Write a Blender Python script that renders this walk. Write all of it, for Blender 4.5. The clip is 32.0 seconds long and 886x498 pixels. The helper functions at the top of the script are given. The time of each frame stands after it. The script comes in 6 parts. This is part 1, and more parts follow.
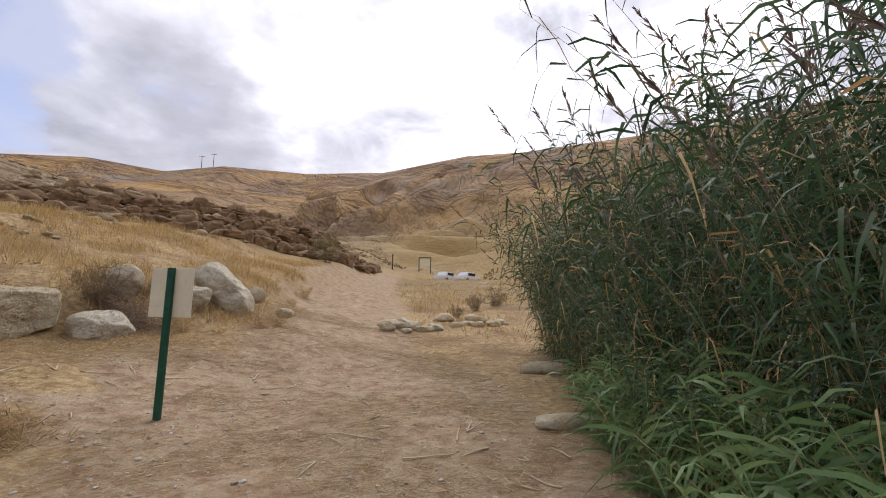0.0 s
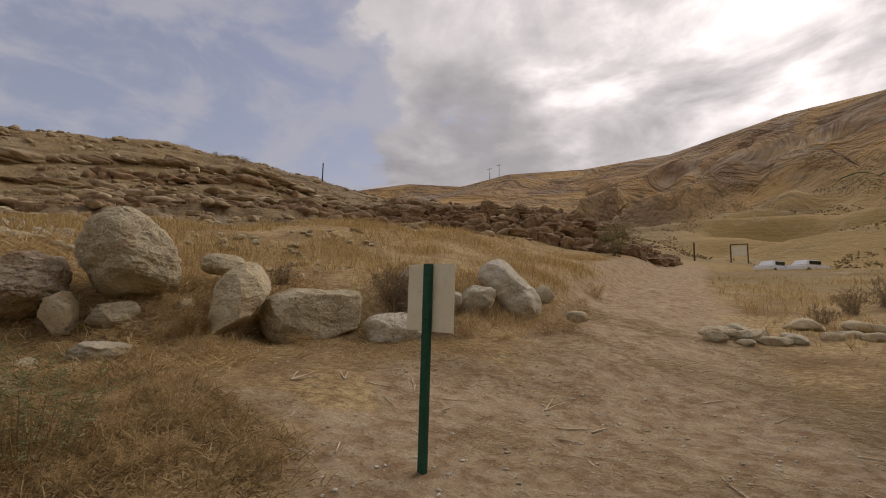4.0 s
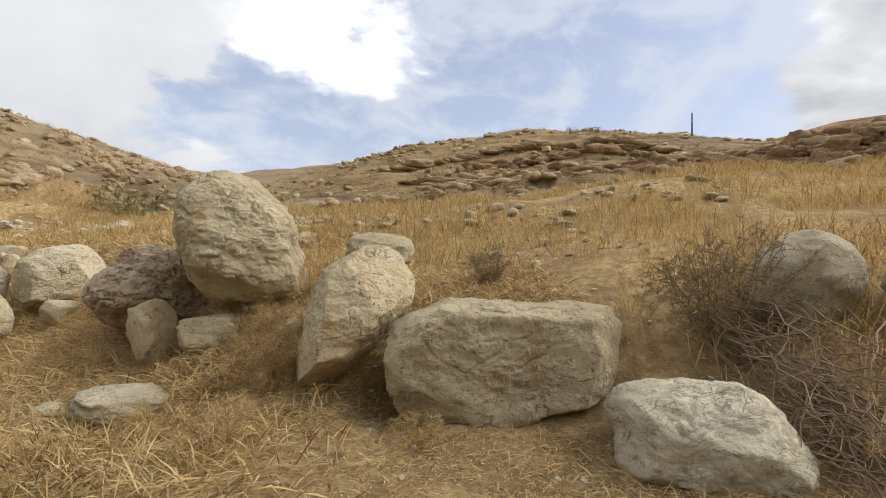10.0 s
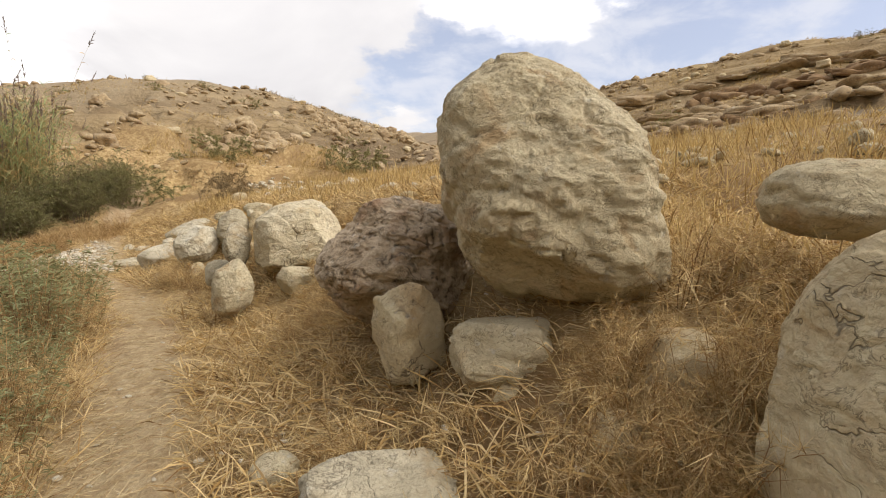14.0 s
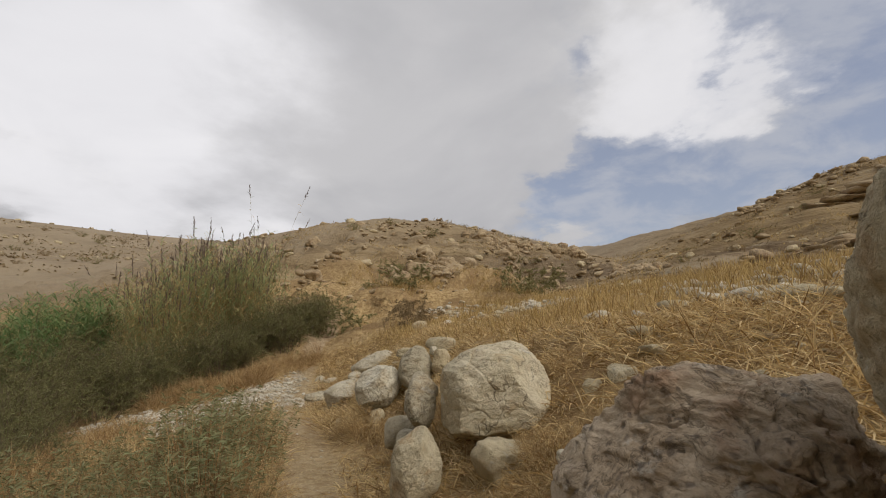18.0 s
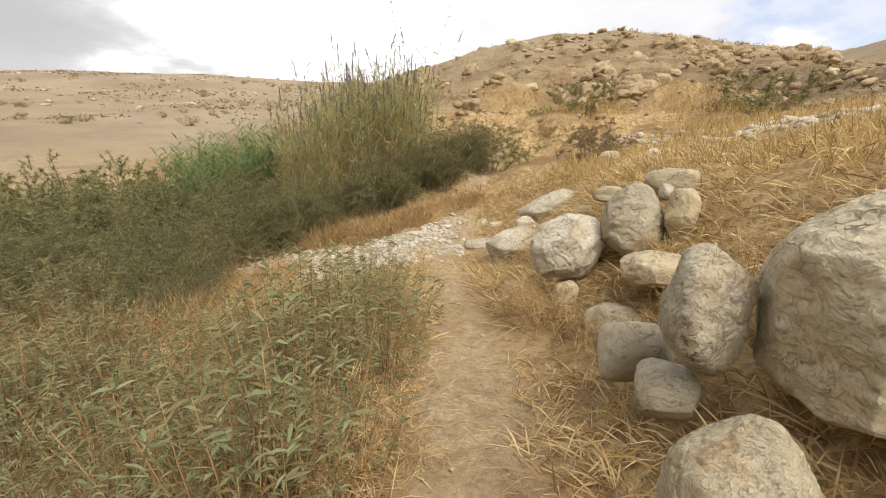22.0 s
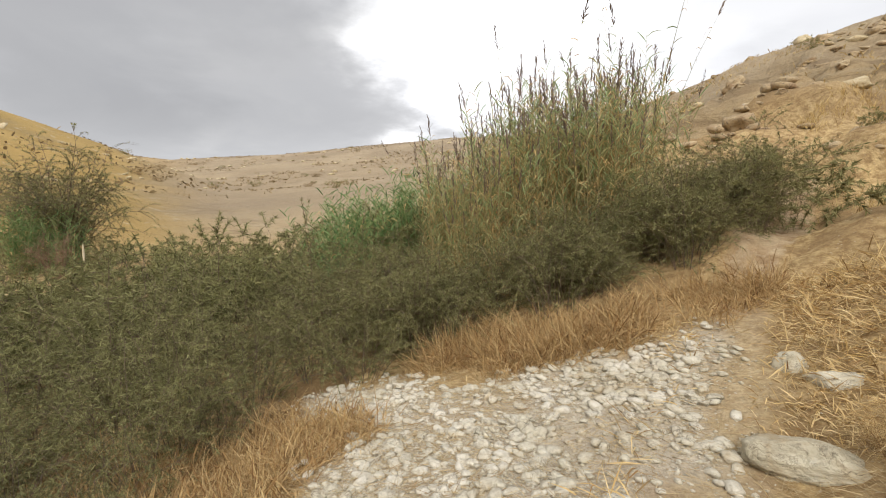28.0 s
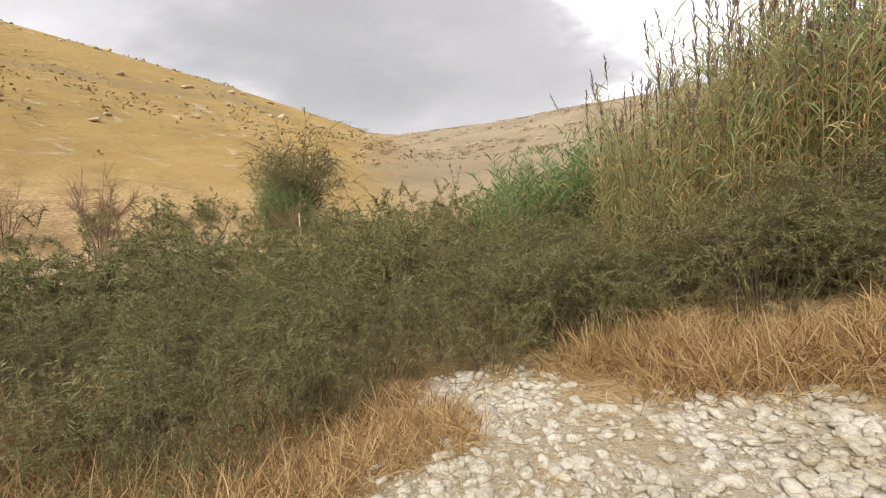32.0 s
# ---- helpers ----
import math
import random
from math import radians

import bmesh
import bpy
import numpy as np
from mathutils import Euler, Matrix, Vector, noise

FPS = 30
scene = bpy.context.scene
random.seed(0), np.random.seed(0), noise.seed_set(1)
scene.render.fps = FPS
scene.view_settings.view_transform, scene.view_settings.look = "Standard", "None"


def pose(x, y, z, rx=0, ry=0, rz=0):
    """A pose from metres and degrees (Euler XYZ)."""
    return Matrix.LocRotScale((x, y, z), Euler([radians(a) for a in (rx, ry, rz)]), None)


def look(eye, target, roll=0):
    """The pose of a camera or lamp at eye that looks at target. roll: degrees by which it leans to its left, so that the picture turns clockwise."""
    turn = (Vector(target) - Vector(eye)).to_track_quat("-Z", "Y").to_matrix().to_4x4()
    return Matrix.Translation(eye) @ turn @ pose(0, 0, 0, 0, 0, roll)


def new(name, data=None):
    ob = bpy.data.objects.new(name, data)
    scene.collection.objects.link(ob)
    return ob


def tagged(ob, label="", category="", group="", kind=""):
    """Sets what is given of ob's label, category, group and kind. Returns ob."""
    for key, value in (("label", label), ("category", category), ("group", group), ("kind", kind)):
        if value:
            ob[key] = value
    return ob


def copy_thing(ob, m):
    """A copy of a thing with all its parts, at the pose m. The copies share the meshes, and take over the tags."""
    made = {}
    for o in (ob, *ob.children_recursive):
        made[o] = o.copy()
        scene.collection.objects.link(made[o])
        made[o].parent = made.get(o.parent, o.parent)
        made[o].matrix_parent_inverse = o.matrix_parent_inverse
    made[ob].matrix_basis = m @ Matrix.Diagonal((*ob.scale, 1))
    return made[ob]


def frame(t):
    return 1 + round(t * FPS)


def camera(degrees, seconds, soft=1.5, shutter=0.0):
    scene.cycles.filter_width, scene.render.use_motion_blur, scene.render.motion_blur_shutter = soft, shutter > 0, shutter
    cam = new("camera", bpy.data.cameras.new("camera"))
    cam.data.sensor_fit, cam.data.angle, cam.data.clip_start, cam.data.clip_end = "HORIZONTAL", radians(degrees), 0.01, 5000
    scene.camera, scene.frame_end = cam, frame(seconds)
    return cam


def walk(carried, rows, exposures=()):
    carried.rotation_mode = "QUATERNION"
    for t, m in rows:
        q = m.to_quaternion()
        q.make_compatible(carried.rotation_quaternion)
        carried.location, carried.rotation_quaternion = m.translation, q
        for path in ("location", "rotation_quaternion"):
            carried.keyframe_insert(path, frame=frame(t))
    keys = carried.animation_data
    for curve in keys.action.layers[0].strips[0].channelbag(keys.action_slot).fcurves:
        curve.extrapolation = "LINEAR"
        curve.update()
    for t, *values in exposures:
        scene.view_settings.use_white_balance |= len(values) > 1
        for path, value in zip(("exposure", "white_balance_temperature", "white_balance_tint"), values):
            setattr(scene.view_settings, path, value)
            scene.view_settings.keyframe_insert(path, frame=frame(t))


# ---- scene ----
cam = camera(88.4, 32.0, soft=1.0)
METRES, EYE, TILT, LEAN, TURN = 24.0, 1.35, 0.0, 0.0, 0.0
ROWS = [
    (0.0, 0.0, 0.0, 0.0, -0.12, 7.71, -0.86),
    (0.5, -0.0031, 0.0046, -0.0002, 7.18, 8.18, -1.05),
    (1.0, -0.0083, 0.0133, 0.0007, 10.11, 8.15, -1.09),
    (1.5, -0.0123, 0.0218, 0.0029, 10.69, 8.17, -1.0),
    (2.0, -0.0127, 0.0342, 0.0048, 11.33, 8.22, -0.83),
    (2.5, -0.0186, 0.0439, 0.0055, 17.31, 8.22, -1.01),
    (3.0, -0.0273, 0.0597, 0.0054, 25.43, 8.24, -1.23),
    (3.5, -0.0322, 0.0749, 0.0059, 30.99, 8.1, -1.31),
    (4.0, -0.0371, 0.0954, 0.0055, 34.56, 6.63, -1.23),
    (4.5, -0.0444, 0.1121, 0.0008, 38.42, 1.9, -1.39),
    (6.5, -0.0682, 0.2005, 0.0051, 45.15, -6.15, -1.23),
    (7.0, -0.0774, 0.2236, 0.0077, 46.92, -6.12, -1.16),
    (7.5, -0.0908, 0.2427, 0.0088, 49.46, -6.08, -1.24),
    (8.0, -0.1032, 0.2576, 0.0116, 52.42, -5.69, -1.25),
    (8.5, -0.1161, 0.2697, 0.015, 59.16, -2.35, -1.31),
    (9.0, -0.1361, 0.2776, 0.0167, 66.57, 0.1, -1.39),
    (9.5, -0.1534, 0.2824, 0.0204, 74.13, 1.57, -1.42),
    (10.0, -0.1696, 0.2877, 0.0235, 80.3, 2.52, -1.36),
    (10.5, -0.1855, 0.2866, 0.0226, 83.11, 2.6, -1.43),
    (11.0, -0.2013, 0.2837, 0.0206, 84.6, 2.31, -1.53),
    (11.5, -0.2183, 0.2803, 0.02, 86.24, 0.41, -1.6),
    (12.0, -0.2325, 0.2734, 0.0204, 87.87, -1.65, -1.67),
    (12.5, -0.2468, 0.264, 0.0226, 90.59, -2.84, -1.71),
    (13.0, -0.2605, 0.2536, 0.025, 94.54, -3.0, -1.66),
    (13.5, -0.2673, 0.2443, 0.026, 99.88, -3.02, -1.58),
    (14.0, -0.2731, 0.2335, 0.025, 103.64, -3.75, -1.5),
    (14.5, -0.2793, 0.2261, 0.0234, 106.67, -6.19, -1.47),
    (16.5, -0.3034, 0.2071, 0.0355, 114.96, -0.33, -0.47),
    (17.0, -0.3056, 0.2039, 0.0387, 111.93, 8.15, -0.41),
    (17.5, -0.3135, 0.1985, 0.0378, 116.71, 10.34, -0.45),
    (18.0, -0.3197, 0.1929, 0.037, 124.41, 10.46, -0.5),
    (18.5, -0.3252, 0.1845, 0.0348, 128.22, 8.34, -0.65),
    (19.0, -0.33, 0.1791, 0.0334, 130.9, 3.35, -0.71),
    (19.5, -0.3425, 0.1714, 0.0317, 134.6, -0.17, -0.61),
    (20.0, -0.3519, 0.1635, 0.0292, 139.51, -3.67, -0.47),
    (20.5, -0.361, 0.1506, 0.0252, 142.4, -8.29, -0.39),
    (21.0, -0.3722, 0.1379, 0.0261, 143.45, -9.92, -0.29),
    (21.5, -0.39, 0.1205, 0.0293, 143.9, -10.05, -0.11),
    (22.0, -0.3997, 0.1053, 0.033, 144.25, -9.68, -0.06),
    (22.5, -0.4103, 0.0906, 0.0359, 144.6, -8.8, -0.04),
    (23.0, -0.4275, 0.0757, 0.0352, 144.9, -8.05, 0.1),
    (23.5, -0.4412, 0.0616, 0.0338, 145.22, -8.01, 0.2),
    (24.0, -0.4574, 0.0445, 0.0337, 145.52, -8.32, 0.16),
    (24.5, -0.4725, 0.027, 0.0345, 145.84, -8.31, 0.23),
    (26.5, -0.5144, -0.0315, 0.0369, 158.48, -7.7, 0.72),
    (27.0, -0.5157, -0.0429, 0.0371, 163.98, -7.55, 0.8),
    (27.5, -0.5217, -0.0555, 0.0379, 167.32, -7.01, 0.92),
    (28.0, -0.5337, -0.0725, 0.0412, 173.04, -3.31, 1.21),
    (28.5, -0.5392, -0.0899, 0.0407, 178.11, -0.32, 1.35),
    (29.0, -0.5426, -0.104, 0.0432, 182.93, 1.83, 1.35),
    (29.5, -0.5508, -0.1182, 0.0447, 187.14, 3.42, 1.44),
    (30.0, -0.5585, -0.1273, 0.0428, 189.54, 4.19, 1.49),
    (30.5, -0.556, -0.1162, 0.0363, 191.71, -2.23, 1.32),
    (31.0, -0.5531, -0.1076, 0.0371, 198.2, -7.16, 1.42),
    (31.5, -0.5565, -0.107, 0.0403, 199.13, -7.47, 1.64),
    (32.0, -0.5679, -0.1164, 0.0413, 198.87, -6.88, 2.03),
]
walk(cam, [(t, pose(0, 0, EYE, TILT, LEAN, TURN) @ pose(METRES * x, METRES * y, METRES * z, 90 + pitch, roll, yaw)) for t, x, y, z, yaw, pitch, roll in ROWS],
     exposures=[(0.0, 0.18, 6050, 19), (0.6, -0.25, 6350, 18), (1.5, -0.52, 6600, 17), (4.0, -0.50, 6800, 18), (7.0, 0.62, 6600, 11), (8.0, 0.58, 6450, 9), (9.0, 0.55, 6750, 11), (10.0, 0.38, 6500, 10), (12.0, 0.36, 6900, 13), (14.0, 0.52, 6800, 12), (17.0, 0.02, 6600, 11),
                (19.0, -0.48, 6700, 13), (20.0, 0.05, 6900, 15), (21.5, 0.64, 6750, 12), (24.0, 0.66, 6500, 11), (27.0, 0.70, 6500, 10), (28.0, 0.5, 6500, 10), (30.0, 0.2, 6500, 11), (31.0, 0.12, 6800, 14), (32.0, 0.7, 6600, 13)])

# ---- sky, sun ----
SUN_AZ, SUN_EL = -12.0, 45.0


def heading(az, el):
    """Unit vector for a bearing (degrees, left of north positive) and a height above the horizon."""
    a, e = radians(az), radians(el)
    return Vector((-math.sin(a) * math.cos(e), math.cos(a) * math.cos(e), math.sin(e)))


class Nodes:
    """A short way to write node trees."""

    def __init__(self, tree):
        self.tree = tree
        tree.nodes.clear()

    def add(self, kind, inputs=None, **props):
        n = self.tree.nodes.new(kind)
        if "operation" in props:
            n.operation = props["operation"]
        if "blend_type" in props:
            n.data_type, n.blend_type = "RGBA", props["blend_type"]
        if "use_clamp" in props:
            n.use_clamp = props["use_clamp"]
        if "interpolation_type" in props:
            n.interpolation_type = props["interpolation_type"]
        if "feature" in props:
            n.feature = props["feature"]
        if "attribute_name" in props:
            n.attribute_name = props["attribute_name"]
        for k, v in (inputs or {}).items():
            self.put(n.inputs[k], v)
        return n

    def put(self, socket, v):
        if isinstance(v, bpy.types.NodeSocket):
            self.tree.links.new(v, socket)
        else:
            socket.default_value = v

    def math(self, op, a, b=0.0, c=0.0, clamp=False):
        return self.add("ShaderNodeMath", {0: a, 1: b, 2: c}, operation=op, use_clamp=clamp).outputs[0]

    def mix(self, f, a, b, kind="MIX"):
        n = self.add("ShaderNodeMix", {0: f, 6: a, 7: b}, blend_type=kind)
        return n.outputs[2]

    def noise(self, vec, scale, detail=4.0, rough=0.55, distort=0.0):
        n = self.add("ShaderNodeTexNoise", {"Scale": scale, "Detail": detail, "Roughness": rough, "Distortion": distort})
        if vec is not None:
            self.put(n.inputs["Vector"], vec)
        return n.outputs[0]

    def ramp(self, f, *stops):
        n = self.add("ShaderNodeValToRGB", {0: f})
        e = n.color_ramp.elements
        while len(e) < len(stops):
            e.new(0.5)
        for el, (p, c) in zip(e, stops):
            el.position = p
            el.color = (c, c, c, 1) if isinstance(c, (int, float)) else (*c, 1)
        return n.outputs[0]

    def span(self, v, a, b, lo=0.0, hi=1.0):
        n = self.add("ShaderNodeMapRange", {0: v, 1: a, 2: b, 3: lo, 4: hi}, interpolation_type="SMOOTHSTEP")
        return n.outputs[0]


def build_world():
    w = bpy.data.worlds.new("sky")
    scene.world = w
    w.use_nodes = True
    n = Nodes(w.node_tree)
    sky = n.add("ShaderNodeTexSky")
    sky.sky_type, sky.sun_disc = "NISHITA", False
    sky.sun_elevation, sky.sun_rotation = radians(SUN_EL), radians(-SUN_AZ)
    sky.air_density, sky.dust_density = 1.2, 1.5
    blue = n.mix(1.0, sky.outputs[0], (0.150, 0.135, 0.140, 1), "MULTIPLY")
    d = n.add("ShaderNodeTexCoord").outputs["Generated"]
    sep = n.add("ShaderNodeSeparateXYZ", {0: d})
    z = n.math("MAXIMUM", sep.outputs[2], 0.0)
    k = n.math("DIVIDE", 1.0, n.math("ADD", z, 0.22))
    flat = n.add("ShaderNodeVectorMath", {0: d, "Scale": k}, operation="SCALE").outputs[0]
    big = n.noise(flat, 0.9, 2.0, 0.5)
    mid = n.noise(flat, 2.3, 12.0, 0.58, 0.15)
    cover = n.math("ADD", n.math("MULTIPLY", big, 0.45), n.math("MULTIPLY", mid, 1.35))
    cover = n.math("SUBTRACT", cover, 0.275)
    ragged = n.add("ShaderNodeTexNoise", {"Vector": flat, "Scale": 1.7, "Detail": 7.0, "Roughness": 0.55}).outputs["Color"]
    ragged = n.add("ShaderNodeVectorMath", {0: ragged, 1: (0.5, 0.5, 0.5)}, operation="SUBTRACT").outputs[0]
    ragged = n.add("ShaderNodeVectorMath", {0: ragged, "Scale": 0.75}, operation="SCALE").outputs[0]
    bent = n.add("ShaderNodeVectorMath", {0: d, 1: ragged}, operation="ADD").outputs[0]
    bent = n.add("ShaderNodeVectorMath", {0: bent}, operation="NORMALIZE").outputs[0]

    def lobe(az, el, inner, outer):
        v = n.add("ShaderNodeVectorMath", {0: bent, 1: tuple(heading(az, el))}, operation="DOT_PRODUCT").outputs["Value"]
        return n.span(v, math.cos(radians(outer)), math.cos(radians(inner)))
    for az, el, inner, outer, amount in CLEAR:
        cover = n.math("SUBTRACT", cover, n.math("MULTIPLY", lobe(az, el, inner, outer), amount))
    cover = n.ramp(cover, (0.40, 0.0), (0.52, 0.36), (0.60, 0.88), (0.70, 1.0))
    shade = n.noise(flat, 1.5, 8.0, 0.52, 0.4)
    body = n.ramp(shade, (0.36, (0.46, 0.47, 0.50)), (0.48, (0.68, 0.69, 0.71)), (0.62, (0.98, 0.98, 0.98)))
    for az, el, inner, outer, c in BANKS:
        body = n.mix(lobe(az, el, inner, outer), body, n.mix(0.80, body, (c, c * 1.01, c * 1.05, 1)))
    glow = lobe(SUN_AZ, SUN_EL - 6, 0.0, 46.0)
    lit = n.ramp(n.noise(flat, 2.6, 8.0, 0.55, 0.3), (0.36, (0.62, 0.62, 0.64)), (0.50, (1.2, 1.19, 1.17)), (0.62, (2.0, 1.98, 1.94)))
    body = n.mix(n.math("MULTIPLY", glow, 0.9), body, lit)
    veil = n.span(n.noise(flat, 3.4, 9.0, 0.6, 0.3), 0.40, 0.64, 0.34, 0.85)
    thin = n.mix(veil, blue, (0.62, 0.66, 0.745, 1))
    col = n.mix(cover, thin, body)
    # pale haze low down
    col = n.mix(n.span(sep.outputs[2], 0.22, 0.0, 0.0, 0.6), col, (0.80, 0.81, 0.83, 1))
    bg = n.add("ShaderNodeBackground", {0: col, 1: SKY_STRENGTH})
    out = n.add("ShaderNodeOutputWorld")
    n.put(out.inputs[0], bg.outputs[0])


SKY_STRENGTH = 0.90
# clear windows in the west; clouds there, grey banks in the north and south
CLEAR = [(68, 20, 8, 34, 0.26), (100, 13, 5, 18, 0.24), (58, 34, 4, 24, 0.20), (52, 24, 3, 24, 0.12), (92, 29, 4, 14, -0.30), (22, 24, 2, 32, -0.27), (34, 31, 1, 6, -0.2), (142, 24, 16, 36, -0.42), (195, 20, 20, 50, -0.4), (-30, 25, 20, 50, -0.2)]
BANKS = [(226, 28, 10, 34, 0.50), (204, 12, 10, 30, 0.33), (27, 19, 2, 12, 0.48), (162, 24, 6, 26, 1.2), (125, 25, 8, 30, 0.70), (92, 30, 3, 14, 1.1), (186, 11, 3, 15, 0.42)]
build_world()
sun = new("sun", bpy.data.lights.new("sun", "SUN"))
sun.data.energy, sun.data.angle, sun.data.color = 1.9, radians(42), (1.0, 0.94, 0.84)
sun.matrix_world = look((0, 0, 60), Vector((0, 0, 60)) - heading(SUN_AZ, SUN_EL))

# ---- lie of the land ----
rng = np.random.default_rng(7)


def lattice(ix, iy, iz, seed):
    h = (ix * 374761393 + iy * 668265263 + iz * 2147483647 + seed * 974711) & 0xFFFFFFFF
    h = ((h ^ (h >> 13)) * 1274126177) & 0xFFFFFFFF
    return ((h ^ (h >> 16)) & 0xFFFF) / 32767.5 - 1.0


def vnoise(p, seed=0):
    """Value noise of an array of points (n, 3), from -1 to 1."""
    i = np.floor(p).astype(np.int64)
    f = p - i
    f = f * f * (3 - 2 * f)
    out = 0.0
    for dx in (0, 1):
        for dy in (0, 1):
            for dz in (0, 1):
                w = (f[:, 0] if dx else 1 - f[:, 0]) * (f[:, 1] if dy else 1 - f[:, 1]) * (f[:, 2] if dz else 1 - f[:, 2])
                out = out + w * lattice(i[:, 0] + dx, i[:, 1] + dy, i[:, 2] + dz, seed)
    return out


def fbm(p, octaves=4, seed=0, gain=0.5):
    s, a, k = 0.0, 1.0, 1.0
    for o in range(octaves):
        s, a, k = s + a * vnoise(p * k, seed + o), a * gain, k * 2.03
    return s


def fbm2(x, y, scale, octaves=3, seed=0):
    x, y = np.asarray(x, float).ravel(), np.asarray(y, float).ravel()
    return fbm(np.stack([x * scale, y * scale, np.zeros_like(x)], 1), octaves, seed)


def smooth(v, a, b):
    t = np.clip((v - a) / (b - a), 0, 1)
    return t * t * (3 - 2 * t)


def off_line(x, y, line):
    """Distance from a polyline in plan, and the share of its length at the nearest place."""
    line = np.asarray(line, float)
    best, where = np.full(x.shape, 1e9), np.zeros(x.shape)
    n = len(line) - 1
    for i in range(n):
        a, b = line[i, :2], line[i + 1, :2]
        ab = b - a
        t = np.clip(((x - a[0]) * ab[0] + (y - a[1]) * ab[1]) / (ab @ ab), 0, 1)
        dd = np.hypot(x - a[0] - t * ab[0], y - a[1] - t * ab[1])
        near = dd < best
        best, where = np.where(near, dd, best), np.where(near, (i + t) / n, where)
    return best, where


def hill_side(x, y):
    """Metres up from the line of boulders (positive: on the hill)."""
    u1 = -(x + 5.5) * 0.791 + (y - 10) * 0.611 - 0.5 * np.exp(-((y - 8.3) / 1.3) ** 2)
    u2 = -(x + 5.1 + 0.06 * (y - 10))
    return 0.5 * (u1 + u2 - np.sqrt((u1 - u2) ** 2 + 1))


SLOPE_U = (-60, -14, -8, -6.2, -4.4, -3.2, -1.6, -0.6, -0.2, 0.15, 0.6, 1.1, 2.0, 3.5, 14, 60)
SLOPE_Z = (0.1, -0.05, -0.12, -0.12, -0.11, 0.10, 0.42, 0.56, 0.66, 0.86, 1.22, 1.58, 1.85, 2.2, 4.4, 11)


def ridge(eye, rows):
    """A crest line from bearings, heights in degrees and distances round a place."""
    return [(eye[0] - d * math.sin(radians(a)), eye[1] + d * math.cos(radians(a)), eye[2] + d * math.tan(radians(e))) for a, e, d in rows]


# crest lines of the hills, with the width and the curve of their flanks
WEST = ridge((-3.3, 6.7, 1.75), [(24, 4, 66), (38, 11.0, 62), (45, 13.6, 58), (52, 15.0, 57), (60, 16.3, 56), (72, 16.8, 56), (84, 14.9, 57), (91, 12.8, 62), (104, 10.2, 72), (112, 10, 95)])
SOUTH_WEST = ridge((-10.3, 1.8, 2.2), [(106, 10.2, 50), (114, 13.0, 43), (122, 14.7, 40), (131, 15.4, 40), (138, 14.3, 42), (146, 12.0, 47), (156, 9.0, 60)])
SOUTH = ridge((-10.3, 1.8, 2.2), [(140, 10, 150), (160, 10.0, 150), (170, 10.0, 150), (180, 9.3, 155), (190, 8.2, 165), (202, 7.2, 180), (215, 8, 200)])
EAST = ridge((-13.6, -2.8, 2.3), [(203, 5.6, 105), (211, 8.6, 98), (223, 12.3, 90), (233, 14.6, 84), (243, 16.3, 82), (262, 18, 96), (290, 17, 118)])
NORTH = ridge((-0.9, 2.3, 1.5), [(62, 11, 420), (46, 13.2, 400), (39, 14.5, 390), (32, 14.3, 380), (26, 15.8, 360), (17, 16.0, 370), (7, 16.9, 360), (-4, 19.2, 330), (-11, 19.4, 310), (-30, 20, 310), (-60, 19, 330), (-85, 17, 340)])
HILLS = [("west", WEST, 44, 1.15), ("south_west", SOUTH_WEST, 29, 1.0), ("south", SOUTH, 125, 1.2), ("east", EAST, 62, 1.15), ("north", NORTH, 250, 1.1)]
ROAD = [(0.6, -14), (0.5, -3), (-0.6, 4), (-1.7, 9), (-3.5, 16), (-5.4, 28), (-7.6, 60), (-7, 110)]
PATH = [(-4.2, 6.0), (-5.7, 5.7), (-7.35, 4.4), (-9.05, 2.82), (-10.75, 1.1), (-12.35, -0.9), (-13.7, -3.1), (-15.0, -4.6), (-16.6, -6.3), (-18.6, -8.2), (-21, -10)]


OUTCROP = [(-7.6, 46), (-9.0, 37), (-12.0, 31), (-17.0, 27.5), (-22.0, 24.5), (-26.0, 20), (-29, 14), (-30, 8)]


